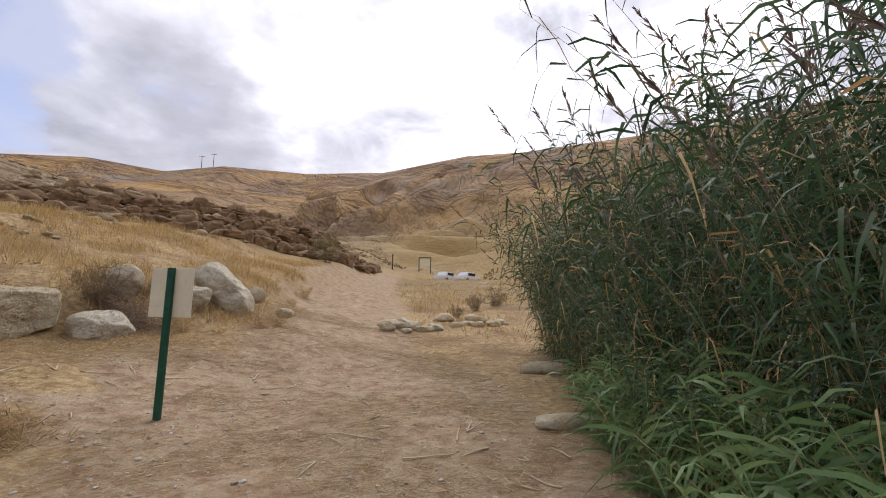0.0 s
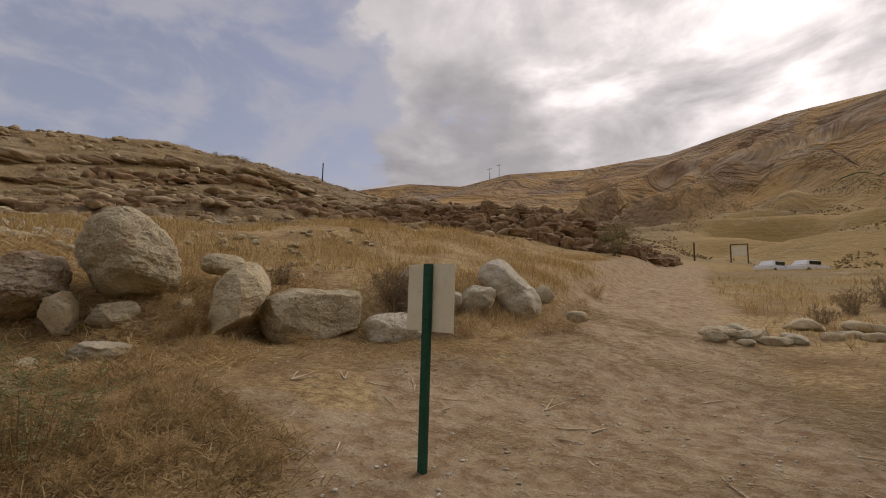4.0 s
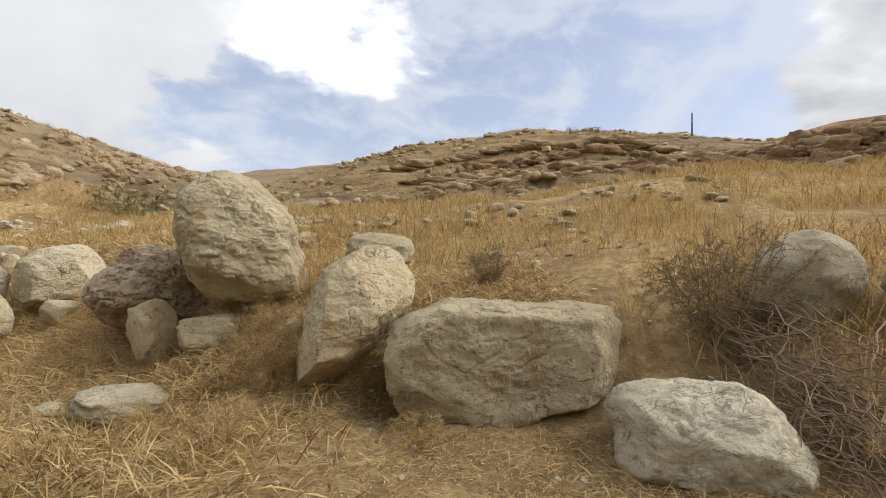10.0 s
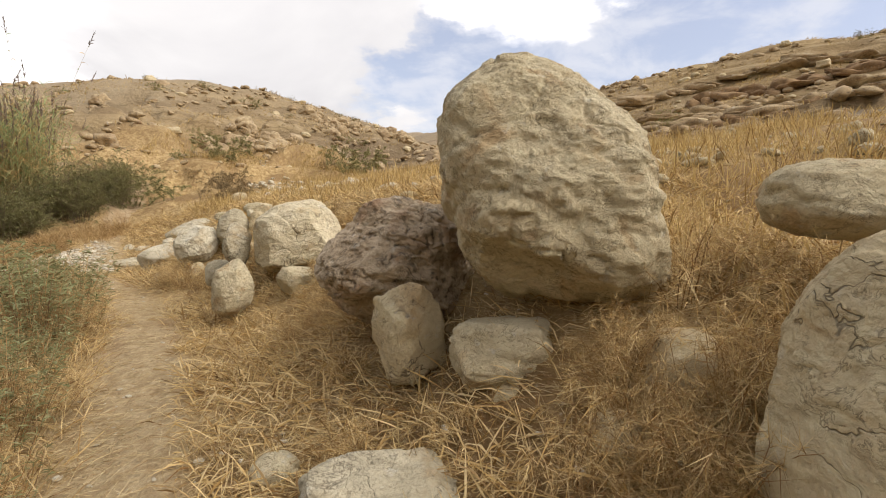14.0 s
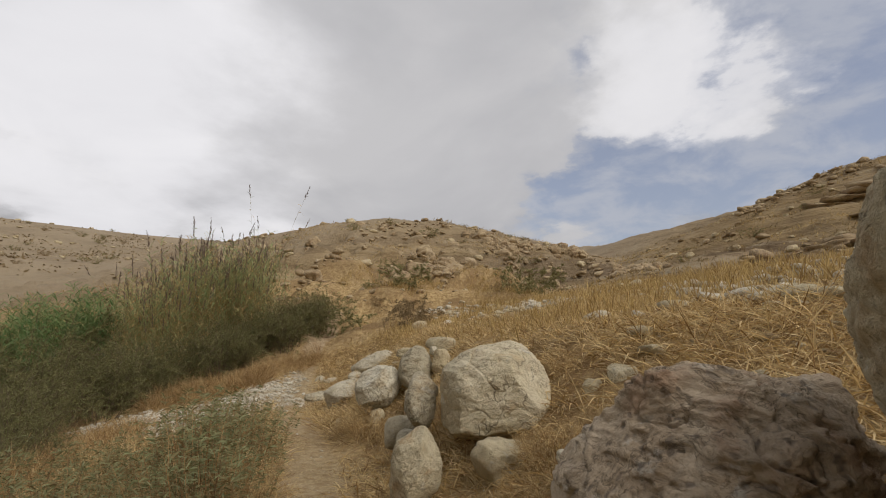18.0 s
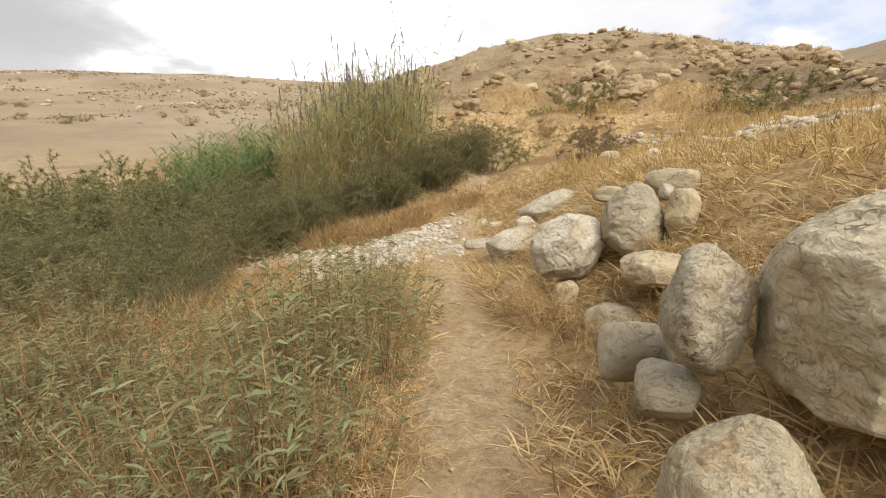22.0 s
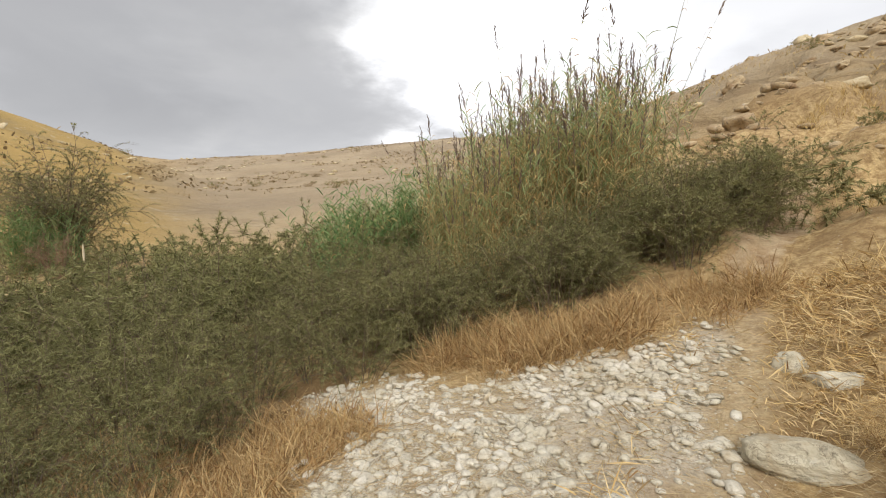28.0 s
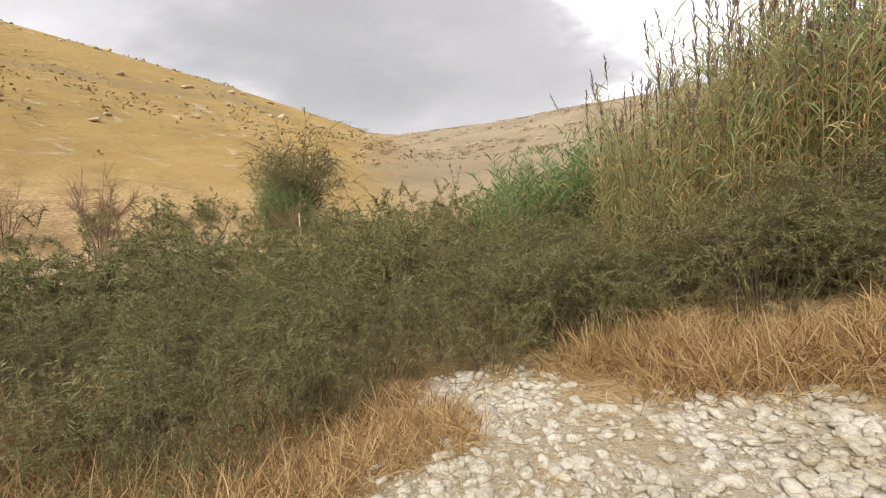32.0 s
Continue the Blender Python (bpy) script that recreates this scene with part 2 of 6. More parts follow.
def land(x, y, detail=True):
    """Height of the ground."""
    shape = np.shape(x)
    x, y = np.asarray(x, float).ravel(), np.asarray(y, float).ravel()
    u = hill_side(x, y)
    z = sum(np.interp(u + o, SLOPE_U, SLOPE_Z) for o in (-0.3, 0.0, 0.3)) / 3
    z = z + 0.45 * smooth(-x, 10.5, 13.5) * smooth(u, -1.3, 0.6) * (1 - smooth(u, 6, 16))
    z = z + 0.22 * smooth(-x, 8.5, 12) * smooth(u, -5.8, -4.2) * (1 - smooth(u, -2.0, -0.6))
    z = z + 0.42 * np.exp(-((x + 9.35) ** 2 + (y - 5.7) ** 2) / 0.55) + 0.25 * np.exp(-((x + 10.5) ** 2 + (y - 4.6) ** 2) / 0.6)
    z = z - 0.25 * np.exp(-((x + 15.6) ** 2 + (y + 4.0) ** 2) / 2.2)
    z = z - 0.32 * np.exp(-((x + 7.1) ** 2 + (y - 10.2) ** 2) / 0.6) - 0.28 * np.exp(-((x + 12.9) ** 2 + (y - 0.7) ** 2) / 0.5)
    z = z + 0.14 * np.exp(-((x + 13.3) ** 2 + (y + 0.4) ** 2) / 0.35)
    z = z - 0.38 * np.exp(-((x + 8.0) ** 2 + (y - 7.3) ** 2) / 0.14)
    a = y - 11
    z = z + 0.13 * (np.sqrt(a * a + 16) + a) / 2 * (1 - smooth(y, 60, 200))
    z = z + 0.10 * np.maximum(0, -(x * 0.5 + y * 0.87) - 26) * smooth(-y, 10, 30)
    # the step of the layered outcrop, and the hollow beyond the track where cars stand
    dd, s = off_line(x, y, OUTCROP)
    up = np.where(hill_side(x, y) > np.interp(s * 7, range(8), [3.0, 3.6, 6.0, 11.3, 16.3, 18.6, 18.3, 15.5]), dd, -dd)
    z = z + np.interp(s, (0, 0.15, 0.5, 0.75, 1), (1.0, 1.7, 1.5, 0.9, 0.5)) * smooth(up, -1.0, 3.5) * (1 - smooth(up, 8, 30)) * smooth(s, 0.0, 0.03)
    z = z - 1.4 * smooth(x, -3.0, 1.0) * smooth(y, 46, 56) * (1 - smooth(y, 70, 90))
    for name, crest, width, power in HILLS:
        dd, s = off_line(x, y, crest)
        dd = np.sqrt(dd * dd + (0.07 * width) ** 2) - 0.07 * width
        zc = np.interp(s, np.linspace(0, 1, len(crest)), [c[2] for c in crest])
        f = np.clip(1 - dd / width, 0, 1)
        h = zc * (f ** power * (1 - 0.16 * np.sin(f * np.pi))) - 0.35 * np.maximum(dd - width, 0)
        if detail:
            h = h + fbm2(x, y, 3.2 / width, 5, 11) * 0.055 * zc * np.sin(f * np.pi)
            if name == "north":
                run = s * 620 + 26 * fbm2(x, y, 0.012, 3, 33)
                cut = np.abs(fbm(np.stack([run / 52, dd / 210, 0 * dd], 1), 4, 31))
                h = h + (np.minimum(cut, 0.55) - 0.3) * 0.30 * zc * np.sin(f * np.pi) ** 1.7
            if name == "south_west":
                h = h + (0.35 - np.abs(fbm2(x, y, 0.17, 6, 41))) * 2.1 * np.sin(f * np.pi) ** 0.7
            if name in ("west", "south_west"):
                h = h + 0.26 * np.sin(h * 3.4 + 3.0 * fbm2(x, y, 0.09, 3, 43)) * np.sin(f * np.pi)
        z = np.maximum(z, h) + np.maximum(1.6 - np.abs(z - h), 0) ** 2 / 6.4
    if detail:
        r = np.hypot(x + 7, y - 2)
        z = z + fbm2(x, y, 0.55, 4, 3) * 0.05 * (1 - smooth(r, 60, 200)) + fbm2(x, y, 2.6, 3, 5) * 0.016 * (1 - smooth(r, 20, 40))
        z = z + smooth(u, 3, 12) * fbm2(x, y, 0.35, 4, 9) * 0.22 * (1 - smooth(r, 100, 260))
    return z.reshape(shape) if shape else float(z[0])

# ---- materials ----


def material(name):
    m = bpy.data.materials.new(name)
    m.use_nodes = True
    return m, Nodes(m.node_tree)


def finish(n, color, rough=0.9, height=None, strength=0.4, distance=0.05, metal=0.0, specular=0.3, translucent=0.0, tcolor=None):
    b = n.add("ShaderNodeBsdfPrincipled", {"Roughness": rough, "Metallic": metal, "Specular IOR Level": specular})
    n.put(b.inputs["Base Color"], color)
    if height is not None:
        bump = n.add("ShaderNodeBump", {"Strength": strength, "Distance": distance, "Height": height})
        n.put(b.inputs["Normal"], bump.outputs[0])
    shader = b.outputs[0]
    if translucent:
        t = n.add("ShaderNodeBsdfTranslucent")
        n.put(t.inputs[0], tcolor if tcolor is not None else color)
        shader = n.add("ShaderNodeMixShader", {0: translucent, 1: shader, 2: t.outputs[0]}).outputs[0]
    out = n.add("ShaderNodeOutputMaterial")
    n.put(out.inputs[0], shader)


def rock_material(name, pale, dark, stain, lichen=0.35, crack=0.5, pits=0.0, scale=1.0, flaky=0.7, net=0.0):
    """Weathered limestone: pale faces, brown stains, grey lichen, cracks and pits, cavity shade coloured into creases.
    """
    m, n = material(name)
    co = n.add("ShaderNodeTexCoord").outputs["Object"]
    shift = n.add("ShaderNodeObjectInfo").outputs["Random"]
    co = n.add("ShaderNodeVectorMath", {0: co, 1: n.math("MULTIPLY", shift, 37.0)}, operation="ADD").outputs[0]
    wide = n.noise(co, 1.3 * scale, 5, 0.6, 0.3)
    fine = n.noise(co, 9 * scale, 8, 0.65)
    grain = n.noise(co, 55 * scale, 4, 0.7)
    col = n.mix(n.span(wide, 0.36, 0.64), (*pale, 1), (*dark, 1))
    col = n.mix(n.math("MULTIPLY", n.span(n.noise(co, 2.3 * scale, 6, 0.62, 0.6), 0.52, 0.70), 0.75), col, (*stain, 1))
    spots = n.span(n.noise(co, 14 * scale, 6, 0.7), 0.56, 0.66)
    col = n.mix(n.math("MULTIPLY", spots, lichen), col, (0.115, 0.115, 0.10, 1))
    col = n.mix(n.math("MULTIPLY", n.span(n.noise(co, 6 * scale, 5, 0.6), 0.60, 0.72), 0.5), col, (0.56, 0.55, 0.50, 1))
    col = n.mix(0.55, col, n.mix(fine, (0.30, 0.30, 0.30, 1), (0.78, 0.78, 0.78, 1)), "OVERLAY")
    col = n.mix(0.35, col, n.mix(grain, (0.25, 0.25, 0.25, 1), (0.8, 0.8, 0.8, 1)), "OVERLAY")
    warp = n.add("ShaderNodeVectorMath", {0: co, 1: n.add("ShaderNodeVectorMath", {0: n.add("ShaderNodeTexNoise", {"Vector": co, "Scale": 3.0 * scale, "Detail": 4.0}).outputs["Color"], "Scale": 0.5}, operation="SCALE").outputs[0]}, operation="ADD").outputs[0]
    squash = n.add("ShaderNodeVectorMath", {0: warp, 1: (1.0, 1.0, 2.2)}, operation="MULTIPLY").outputs[0]
    vein = n.math("ABSOLUTE", n.math("SUBTRACT", n.noise(squash, 1.6 * scale, 3, 0.5), 0.5))
    line = n.span(vein, 0.0, 0.010, 1.0, 0.0)
    steps = n.math("MULTIPLY", n.noise(squash, 3.6 * scale, 9, 0.66, 0.1), 12.0)
    plate = n.math("ADD", n.math("FLOOR", steps), n.span(n.math("FRACT", steps), 0.55, 1.0))
    flake = n.span(n.math("ABSOLUTE", n.math("SUBTRACT", n.math("FRACT", steps), 0.8)), 0.0, 0.14, 1.0, 0.0)
    ripple = n.noise(squash, 7.0 * scale, 5, 0.65, 0.2)
    gate = n.span(n.noise(co, 1.9 * scale, 3), 0.46, 0.62)
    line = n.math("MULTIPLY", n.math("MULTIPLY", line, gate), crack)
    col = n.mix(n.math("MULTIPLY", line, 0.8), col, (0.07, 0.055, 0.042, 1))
    ridge_a = n.math("ABSOLUTE", n.math("SUBTRACT", n.noise(squash, 4.2 * scale, 8, 0.68, 0.3), 0.5))
    ridge_b = n.math("ABSOLUTE", n.math("SUBTRACT", n.noise(co, 15 * scale, 7, 0.7, 0.2), 0.5))
    h = n.math("ADD", n.math("MULTIPLY", wide, 0.4), n.math("MULTIPLY", fine, 0.32))
    h = n.math("ADD", h, n.math("MULTIPLY", grain, 0.30))
    h = n.math("ADD", h, n.math("MULTIPLY", ridge_a, 1.0))
    h = n.math("ADD", h, n.math("MULTIPLY", ridge_b, 0.9))
    h = n.math("ADD", h, n.math("MULTIPLY", ripple, 0.2))
    # cavity shade and weathered dirt, both put into the colour of narrow creases
    crease_shade_dirt = n.math("MULTIPLY", n.span(ridge_a, 0.0, 0.022, 1.0, 0.0), n.span(n.noise(co, 2.7 * scale, 4), 0.42, 0.6))
    col = n.mix(n.math("MULTIPLY", crease_shade_dirt, 0.7), col, (0.10, 0.078, 0.052, 1))
    if net:
        mesh_line = n.add("ShaderNodeTexVoronoi", {"Vector": warp, "Scale": net}, feature="DISTANCE_TO_EDGE").outputs["Distance"]
        mesh_line = n.math("MULTIPLY", n.span(mesh_line, 0.0, 0.03, 1.0, 0.0), n.span(n.noise(co, 2.6, 4), 0.46, 0.60))
        col = n.mix(n.math("MULTIPLY", mesh_line, 0.5), col, (0.085, 0.068, 0.05, 1))
        h = n.math("SUBTRACT", h, n.math("MULTIPLY", mesh_line, 0.5))
    h = n.math("SUBTRACT", h, n.math("MULTIPLY", line, 0.7))
    h = n.math("SUBTRACT", h, n.math("MULTIPLY", flake, 0.10 * flaky))
    h = n.math("ADD", h, n.math("MULTIPLY", plate, 0.34 * flaky))
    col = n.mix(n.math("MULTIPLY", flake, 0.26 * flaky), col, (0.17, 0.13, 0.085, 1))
    col = n.mix(0.5, col, n.mix(ripple, (0.30, 0.29, 0.27, 1), (0.74, 0.74, 0.74, 1)), "OVERLAY")
    if pits:
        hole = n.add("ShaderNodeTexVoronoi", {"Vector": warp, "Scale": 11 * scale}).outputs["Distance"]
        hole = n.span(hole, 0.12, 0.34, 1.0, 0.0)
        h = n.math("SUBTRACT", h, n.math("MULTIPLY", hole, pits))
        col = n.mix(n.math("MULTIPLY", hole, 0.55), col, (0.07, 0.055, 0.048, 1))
    finish(n, col, 0.92, h, 0.85, 0.026, specular=0.2)
    return m


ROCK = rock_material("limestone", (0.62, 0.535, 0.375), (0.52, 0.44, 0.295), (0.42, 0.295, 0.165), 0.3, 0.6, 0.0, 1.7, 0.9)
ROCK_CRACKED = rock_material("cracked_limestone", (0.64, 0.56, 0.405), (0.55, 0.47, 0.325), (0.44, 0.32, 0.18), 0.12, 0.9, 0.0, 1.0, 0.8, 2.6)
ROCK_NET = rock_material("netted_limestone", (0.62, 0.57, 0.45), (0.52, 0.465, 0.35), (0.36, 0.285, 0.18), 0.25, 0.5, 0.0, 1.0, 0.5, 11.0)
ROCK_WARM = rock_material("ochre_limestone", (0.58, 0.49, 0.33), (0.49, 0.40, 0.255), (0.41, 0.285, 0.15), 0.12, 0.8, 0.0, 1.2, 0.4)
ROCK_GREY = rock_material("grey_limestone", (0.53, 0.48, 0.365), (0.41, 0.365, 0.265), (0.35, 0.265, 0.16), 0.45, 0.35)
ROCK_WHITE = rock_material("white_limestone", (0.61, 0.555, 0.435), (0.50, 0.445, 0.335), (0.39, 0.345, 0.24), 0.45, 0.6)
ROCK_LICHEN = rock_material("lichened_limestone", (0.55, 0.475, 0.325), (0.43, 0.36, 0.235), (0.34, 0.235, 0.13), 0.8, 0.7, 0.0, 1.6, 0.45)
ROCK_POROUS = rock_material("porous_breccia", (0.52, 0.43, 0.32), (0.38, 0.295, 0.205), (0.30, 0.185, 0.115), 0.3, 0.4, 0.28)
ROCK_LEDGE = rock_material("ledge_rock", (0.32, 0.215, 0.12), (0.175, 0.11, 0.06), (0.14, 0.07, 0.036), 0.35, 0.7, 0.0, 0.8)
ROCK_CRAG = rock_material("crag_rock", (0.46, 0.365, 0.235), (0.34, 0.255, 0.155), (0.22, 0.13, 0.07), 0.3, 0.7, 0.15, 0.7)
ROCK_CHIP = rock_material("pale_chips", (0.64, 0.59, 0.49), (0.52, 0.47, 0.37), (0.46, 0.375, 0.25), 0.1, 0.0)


def ground_material():
    m, n = material("dry_ground")
    co = n.add("ShaderNodeTexCoord").outputs["Object"]

    def zone(name):
        return n.add("ShaderNodeAttribute", attribute_name=name).outputs["Fac"]
    wide = n.noise(co, 0.45, 6, 0.62, 0.3)
    mid = n.noise(co, 3.2, 8, 0.65)
    fine = n.noise(co, 24, 6, 0.7)
    grain = n.noise(co, 110, 3, 0.7)
    straw = n.mix(n.span(n.noise(co, 7.0, 6, 0.7), 0.36, 0.64), (0.27, 0.175, 0.08, 1), (0.54, 0.40, 0.205, 1))
    straw = n.mix(n.span(wide, 0.42, 0.66), straw, (0.24, 0.155, 0.075, 1))
    dirt = n.mix(n.span(mid, 0.36, 0.64), (0.255, 0.163, 0.088, 1), (0.41, 0.30, 0.18, 1))
    pads = n.span(n.noise(co, 5.5, 2, 0.5, 0.2), 0.46, 0.60)
    dirt = n.mix(n.math("MULTIPLY", pads, 0.4), dirt, (0.49, 0.395, 0.27, 1))
    dirt = n.mix(n.math("MULTIPLY", n.span(n.noise(co, 1.1, 5, 0.6), 0.5, 0.72), 0.6), dirt, (0.47, 0.365, 0.235, 1))
    col = n.mix(n.span(n.math("ADD", zone("dirt"), n.math("MULTIPLY", n.math("SUBTRACT", mid, 0.5), 0.9)), 0.3, 0.7), straw, dirt)
    trodden = n.mix(n.span(n.noise(co, 9.0, 7, 0.7), 0.36, 0.64), (0.36, 0.265, 0.15, 1), (0.53, 0.425, 0.265, 1))
    col = n.mix(n.math("MULTIPLY", zone("foot"), 0.85), col, trodden)
    # open hillsides: golden grass, bare brown earth, pale stony bands along the slope
    pos = n.add("ShaderNodeSeparateXYZ", {0: co})
    tall = n.noise(n.add("ShaderNodeCombineXYZ", {0: n.math("MULTIPLY", pos.outputs[0], 0.02), 1: n.math("MULTIPLY", pos.outputs[1], 0.02), 2: n.math("MULTIPLY", pos.outputs[2], 0.20)}).outputs[0], 1.0, 7, 0.62, 0.4)
    hill = n.mix(n.span(n.noise(co, 0.035, 8, 0.62), 0.38, 0.62), (0.36, 0.275, 0.16, 1), (0.28, 0.21, 0.13, 1))
    near_only = n.math("SUBTRACT", 1.0, n.math("MAXIMUM", zone("faraway"), zone("south")))
    hill = n.mix(n.math("MULTIPLY", n.span(tall, 0.53, 0.63), n.math("MULTIPLY", near_only, 0.75)), hill, (0.145, 0.105, 0.075, 1))
    bed = n.noise(n.add("ShaderNodeCombineXYZ", {0: n.math("MULTIPLY", pos.outputs[0], 0.22), 1: n.math("MULTIPLY", pos.outputs[1], 0.22), 2: n.math("MULTIPLY", pos.outputs[2], 1.5)}).outputs[0], 1.0, 8, 0.68, 0.5)
    hill = n.mix(n.math("MULTIPLY", n.span(bed, 0.50, 0.58), n.math("MULTIPLY", near_only, 0.8)), hill, (0.13, 0.088, 0.052, 1))
    hill = n.mix(n.math("MULTIPLY", n.span(bed, 0.44, 0.38), n.math("MULTIPLY", near_only, 0.7)), hill, (0.40, 0.33, 0.225, 1))
    hill = n.mix(n.math("MULTIPLY", n.span(n.noise(co, 0.12, 7, 0.66, 0.5), 0.55, 0.70), 0.55), hill, (0.34, 0.29, 0.21, 1))
    hill = n.mix(n.math("MULTIPLY", n.span(n.noise(co, 0.9, 6, 0.7), 0.52, 0.64), 0.5), hill, (0.15, 0.11, 0.065, 1))
    hill = n.mix(n.math("MULTIPLY", n.span(n.noise(co, 0.5, 7, 0.75), 0.56, 0.66), 0.6), hill, (0.40, 0.34, 0.24, 1))
    gold = n.mix(n.span(n.noise(co, 0.06, 7, 0.6), 0.35, 0.65), (0.41, 0.285, 0.11, 1), (0.335, 0.23, 0.085, 1))
    gold = n.mix(n.math("MULTIPLY", n.span(tall, 0.54, 0.60), 0.4), gold, (0.22, 0.18, 0.115, 1))
    gold = n.mix(n.math("MULTIPLY", n.span(n.noise(co, 0.35, 8, 0.75, 0.4), 0.56, 0.66), 0.6), gold, (0.52, 0.45, 0.33, 1))
    gold = n.mix(n.math("MULTIPLY", n.span(n.noise(co, 0.9, 6, 0.7), 0.60, 0.70), 0.6), gold, (0.16, 0.125, 0.07, 1))
    hill = n.mix(n.math("MULTIPLY", n.span(n.noise(co, 0.011, 5, 0.6, 0.6), 0.46, 0.58), 0.4), hill, (0.38, 0.265, 0.12, 1))
    hill = n.mix(zone("golden"), hill, gold)
    grey = n.mix(n.span(n.noise(co, 0.03, 8, 0.66, 0.8), 0.36, 0.62), (0.39, 0.245, 0.115, 1), (0.20, 0.12, 0.07, 1))
    bare = n.span(n.noise(co, 0.016, 6, 0.65, 0.8), 0.50, 0.60)
    grey = n.mix(n.math("MULTIPLY", bare, 0.55), grey, (0.36, 0.31, 0.24, 1))
    grey = n.mix(n.math("MULTIPLY", n.span(n.noise(co, 0.021, 7, 0.66, 0.5), 0.45, 0.58), 0.8), grey, (0.47, 0.285, 0.105, 1))
    grey = n.mix(n.math("MULTIPLY", n.span(tall, 0.56, 0.60), 0.3), grey, (0.13, 0.08, 0.055, 1))
    grey = n.mix(n.math("MULTIPLY", n.span(n.noise(co, 0.09, 8, 0.72), 0.54, 0.66), 0.6), grey, (0.12, 0.085, 0.062, 1))
    hill = n.mix(zone("faraway"), hill, n.mix(0.85, hill, grey))
    buff = n.mix(n.span(n.noise(co, 0.07, 7, 0.65), 0.38, 0.62), (0.34, 0.275, 0.195, 1), (0.27, 0.215, 0.15, 1))
    hill = n.mix(n.math("MULTIPLY", zone("south"), 0.7), hill, buff)
    col = n.mix(zone("hill"), col, hill)
    col = n.mix(zone("gravel"), col, n.mix(fine, (0.38, 0.31, 0.22, 1), (0.58, 0.52, 0.42, 1)))
    chips = n.span(n.add("ShaderNodeTexVoronoi", {"Vector": co, "Scale": 17.0}).outputs["Distance"], 0.10, 0.26, 1.0, 0.0)
    chips = n.math("MULTIPLY", chips, n.span(n.noise(co, 5.0, 3), 0.5, 0.62))
    col = n.mix(n.math("MULTIPLY", n.math("MULTIPLY", chips, 0.7), n.math("SUBTRACT", 1.0, zone("hill"))), col, (0.50, 0.43, 0.32, 1))
    col = n.mix(0.6, col, n.mix(fine, (0.12, 0.12, 0.12, 1), (0.92, 0.92, 0.92, 1)), "OVERLAY")
    col = n.mix(0.5, col, n.mix(grain, (0.25, 0.25, 0.25, 1), (0.8, 0.8, 0.8, 1)), "OVERLAY")
    h = n.math("ADD", n.math("MULTIPLY", mid, 1.2), n.math("MULTIPLY", fine, 0.45))
    h = n.math("ADD", h, n.math("MULTIPLY", grain, 0.15))
    slopes = n.math("ADD", n.math("MULTIPLY", n.noise(co, 0.10, 9, 0.68, 0.4), 22.0), n.math("MULTIPLY", tall, n.math("ADD", 1.5, n.math("MULTIPLY", near_only, 5.5))))
    slopes = n.math("ADD", slopes, n.math("MULTIPLY", bed, n.math("MULTIPLY", near_only, -8.0)))
    slopes = n.math("ADD", slopes, n.math("MULTIPLY", n.math("ABSOLUTE", n.math("SUBTRACT", n.noise(co, 0.022, 5, 0.6, 0.6), 0.5)), n.math("MULTIPLY", zone("faraway"), 700.0)))
    h = n.math("ADD", h, n.math("MULTIPLY", pads, n.math("MULTIPLY", zone("dirt"), 0.16)))
    h = n.math("ADD", h, n.math("MULTIPLY", slopes, zone("hill")))
    finish(n, col, 0.95, h, 1.0, 0.06, specular=0.15)
    return m


def blade_material(name, a, b, c, translucent=0.25, rough=0.7):
    """Leaves and stalks: the colour goes from piece to piece, with fine streaks."""
    m, n = material(name)
    r = n.add("ShaderNodeNewGeometry").outputs["Random Per Island"]
    o = n.add("ShaderNodeObjectInfo").outputs["Random"]
    col = n.ramp(n.math("FRACT", n.math("ADD", r, n.math("MULTIPLY", o, 0.35))), (0.0, a), (0.45, b), (0.85, c), (1.0, a))
    co = n.add("ShaderNodeTexCoord").outputs["Object"]
    col = n.mix(0.45, col, n.mix(n.noise(co, 40, 3), (0.25, 0.25, 0.25, 1), (0.75, 0.75, 0.75, 1)), "OVERLAY")
    finish(n, col, rough, translucent=translucent, specular=0.25)
    return m


GROUND = ground_material()
GRASS = blade_material("golden_grass", (0.50, 0.35, 0.135), (0.64, 0.48, 0.22), (0.25, 0.15, 0.055), 0.3)
GRASS_RUST = blade_material("rusty_grass", (0.58, 0.40, 0.165), (0.80, 0.64, 0.36), (0.24, 0.135, 0.05), 0.25)
GRASS_DULL = blade_material("dull_dry_weed", (0.40, 0.265, 0.115), (0.56, 0.42, 0.21), (0.15, 0.10, 0.045), 0.2)
SKIRT_GRASS = blade_material("orange_dry_grass", (0.46, 0.29, 0.125), (0.62, 0.46, 0.235), (0.20, 0.105, 0.04), 0.25)
STRAW = blade_material("straw", (0.46, 0.345, 0.18), (0.60, 0.49, 0.30), (0.32, 0.21, 0.10), 0.1)
REED_LEAF = blade_material("reed_leaf", (0.05, 0.098, 0.042), (0.10, 0.16, 0.068), (0.028, 0.055, 0.028), 0.35, 0.62)
REED_LEAF_PALE = blade_material("pale_reed_leaf", (0.25, 0.34, 0.15), (0.39, 0.46, 0.225), (0.55, 0.45, 0.22), 0.45, 0.6)
REED_DRY = blade_material("dry_reed_leaf", (0.58, 0.38, 0.155), (0.70, 0.52, 0.25), (0.38, 0.21, 0.08), 0.35)
PLUME = blade_material("reed_plume", (0.20, 0.145, 0.11), (0.30, 0.23, 0.18), (0.13, 0.095, 0.075), 0.3)
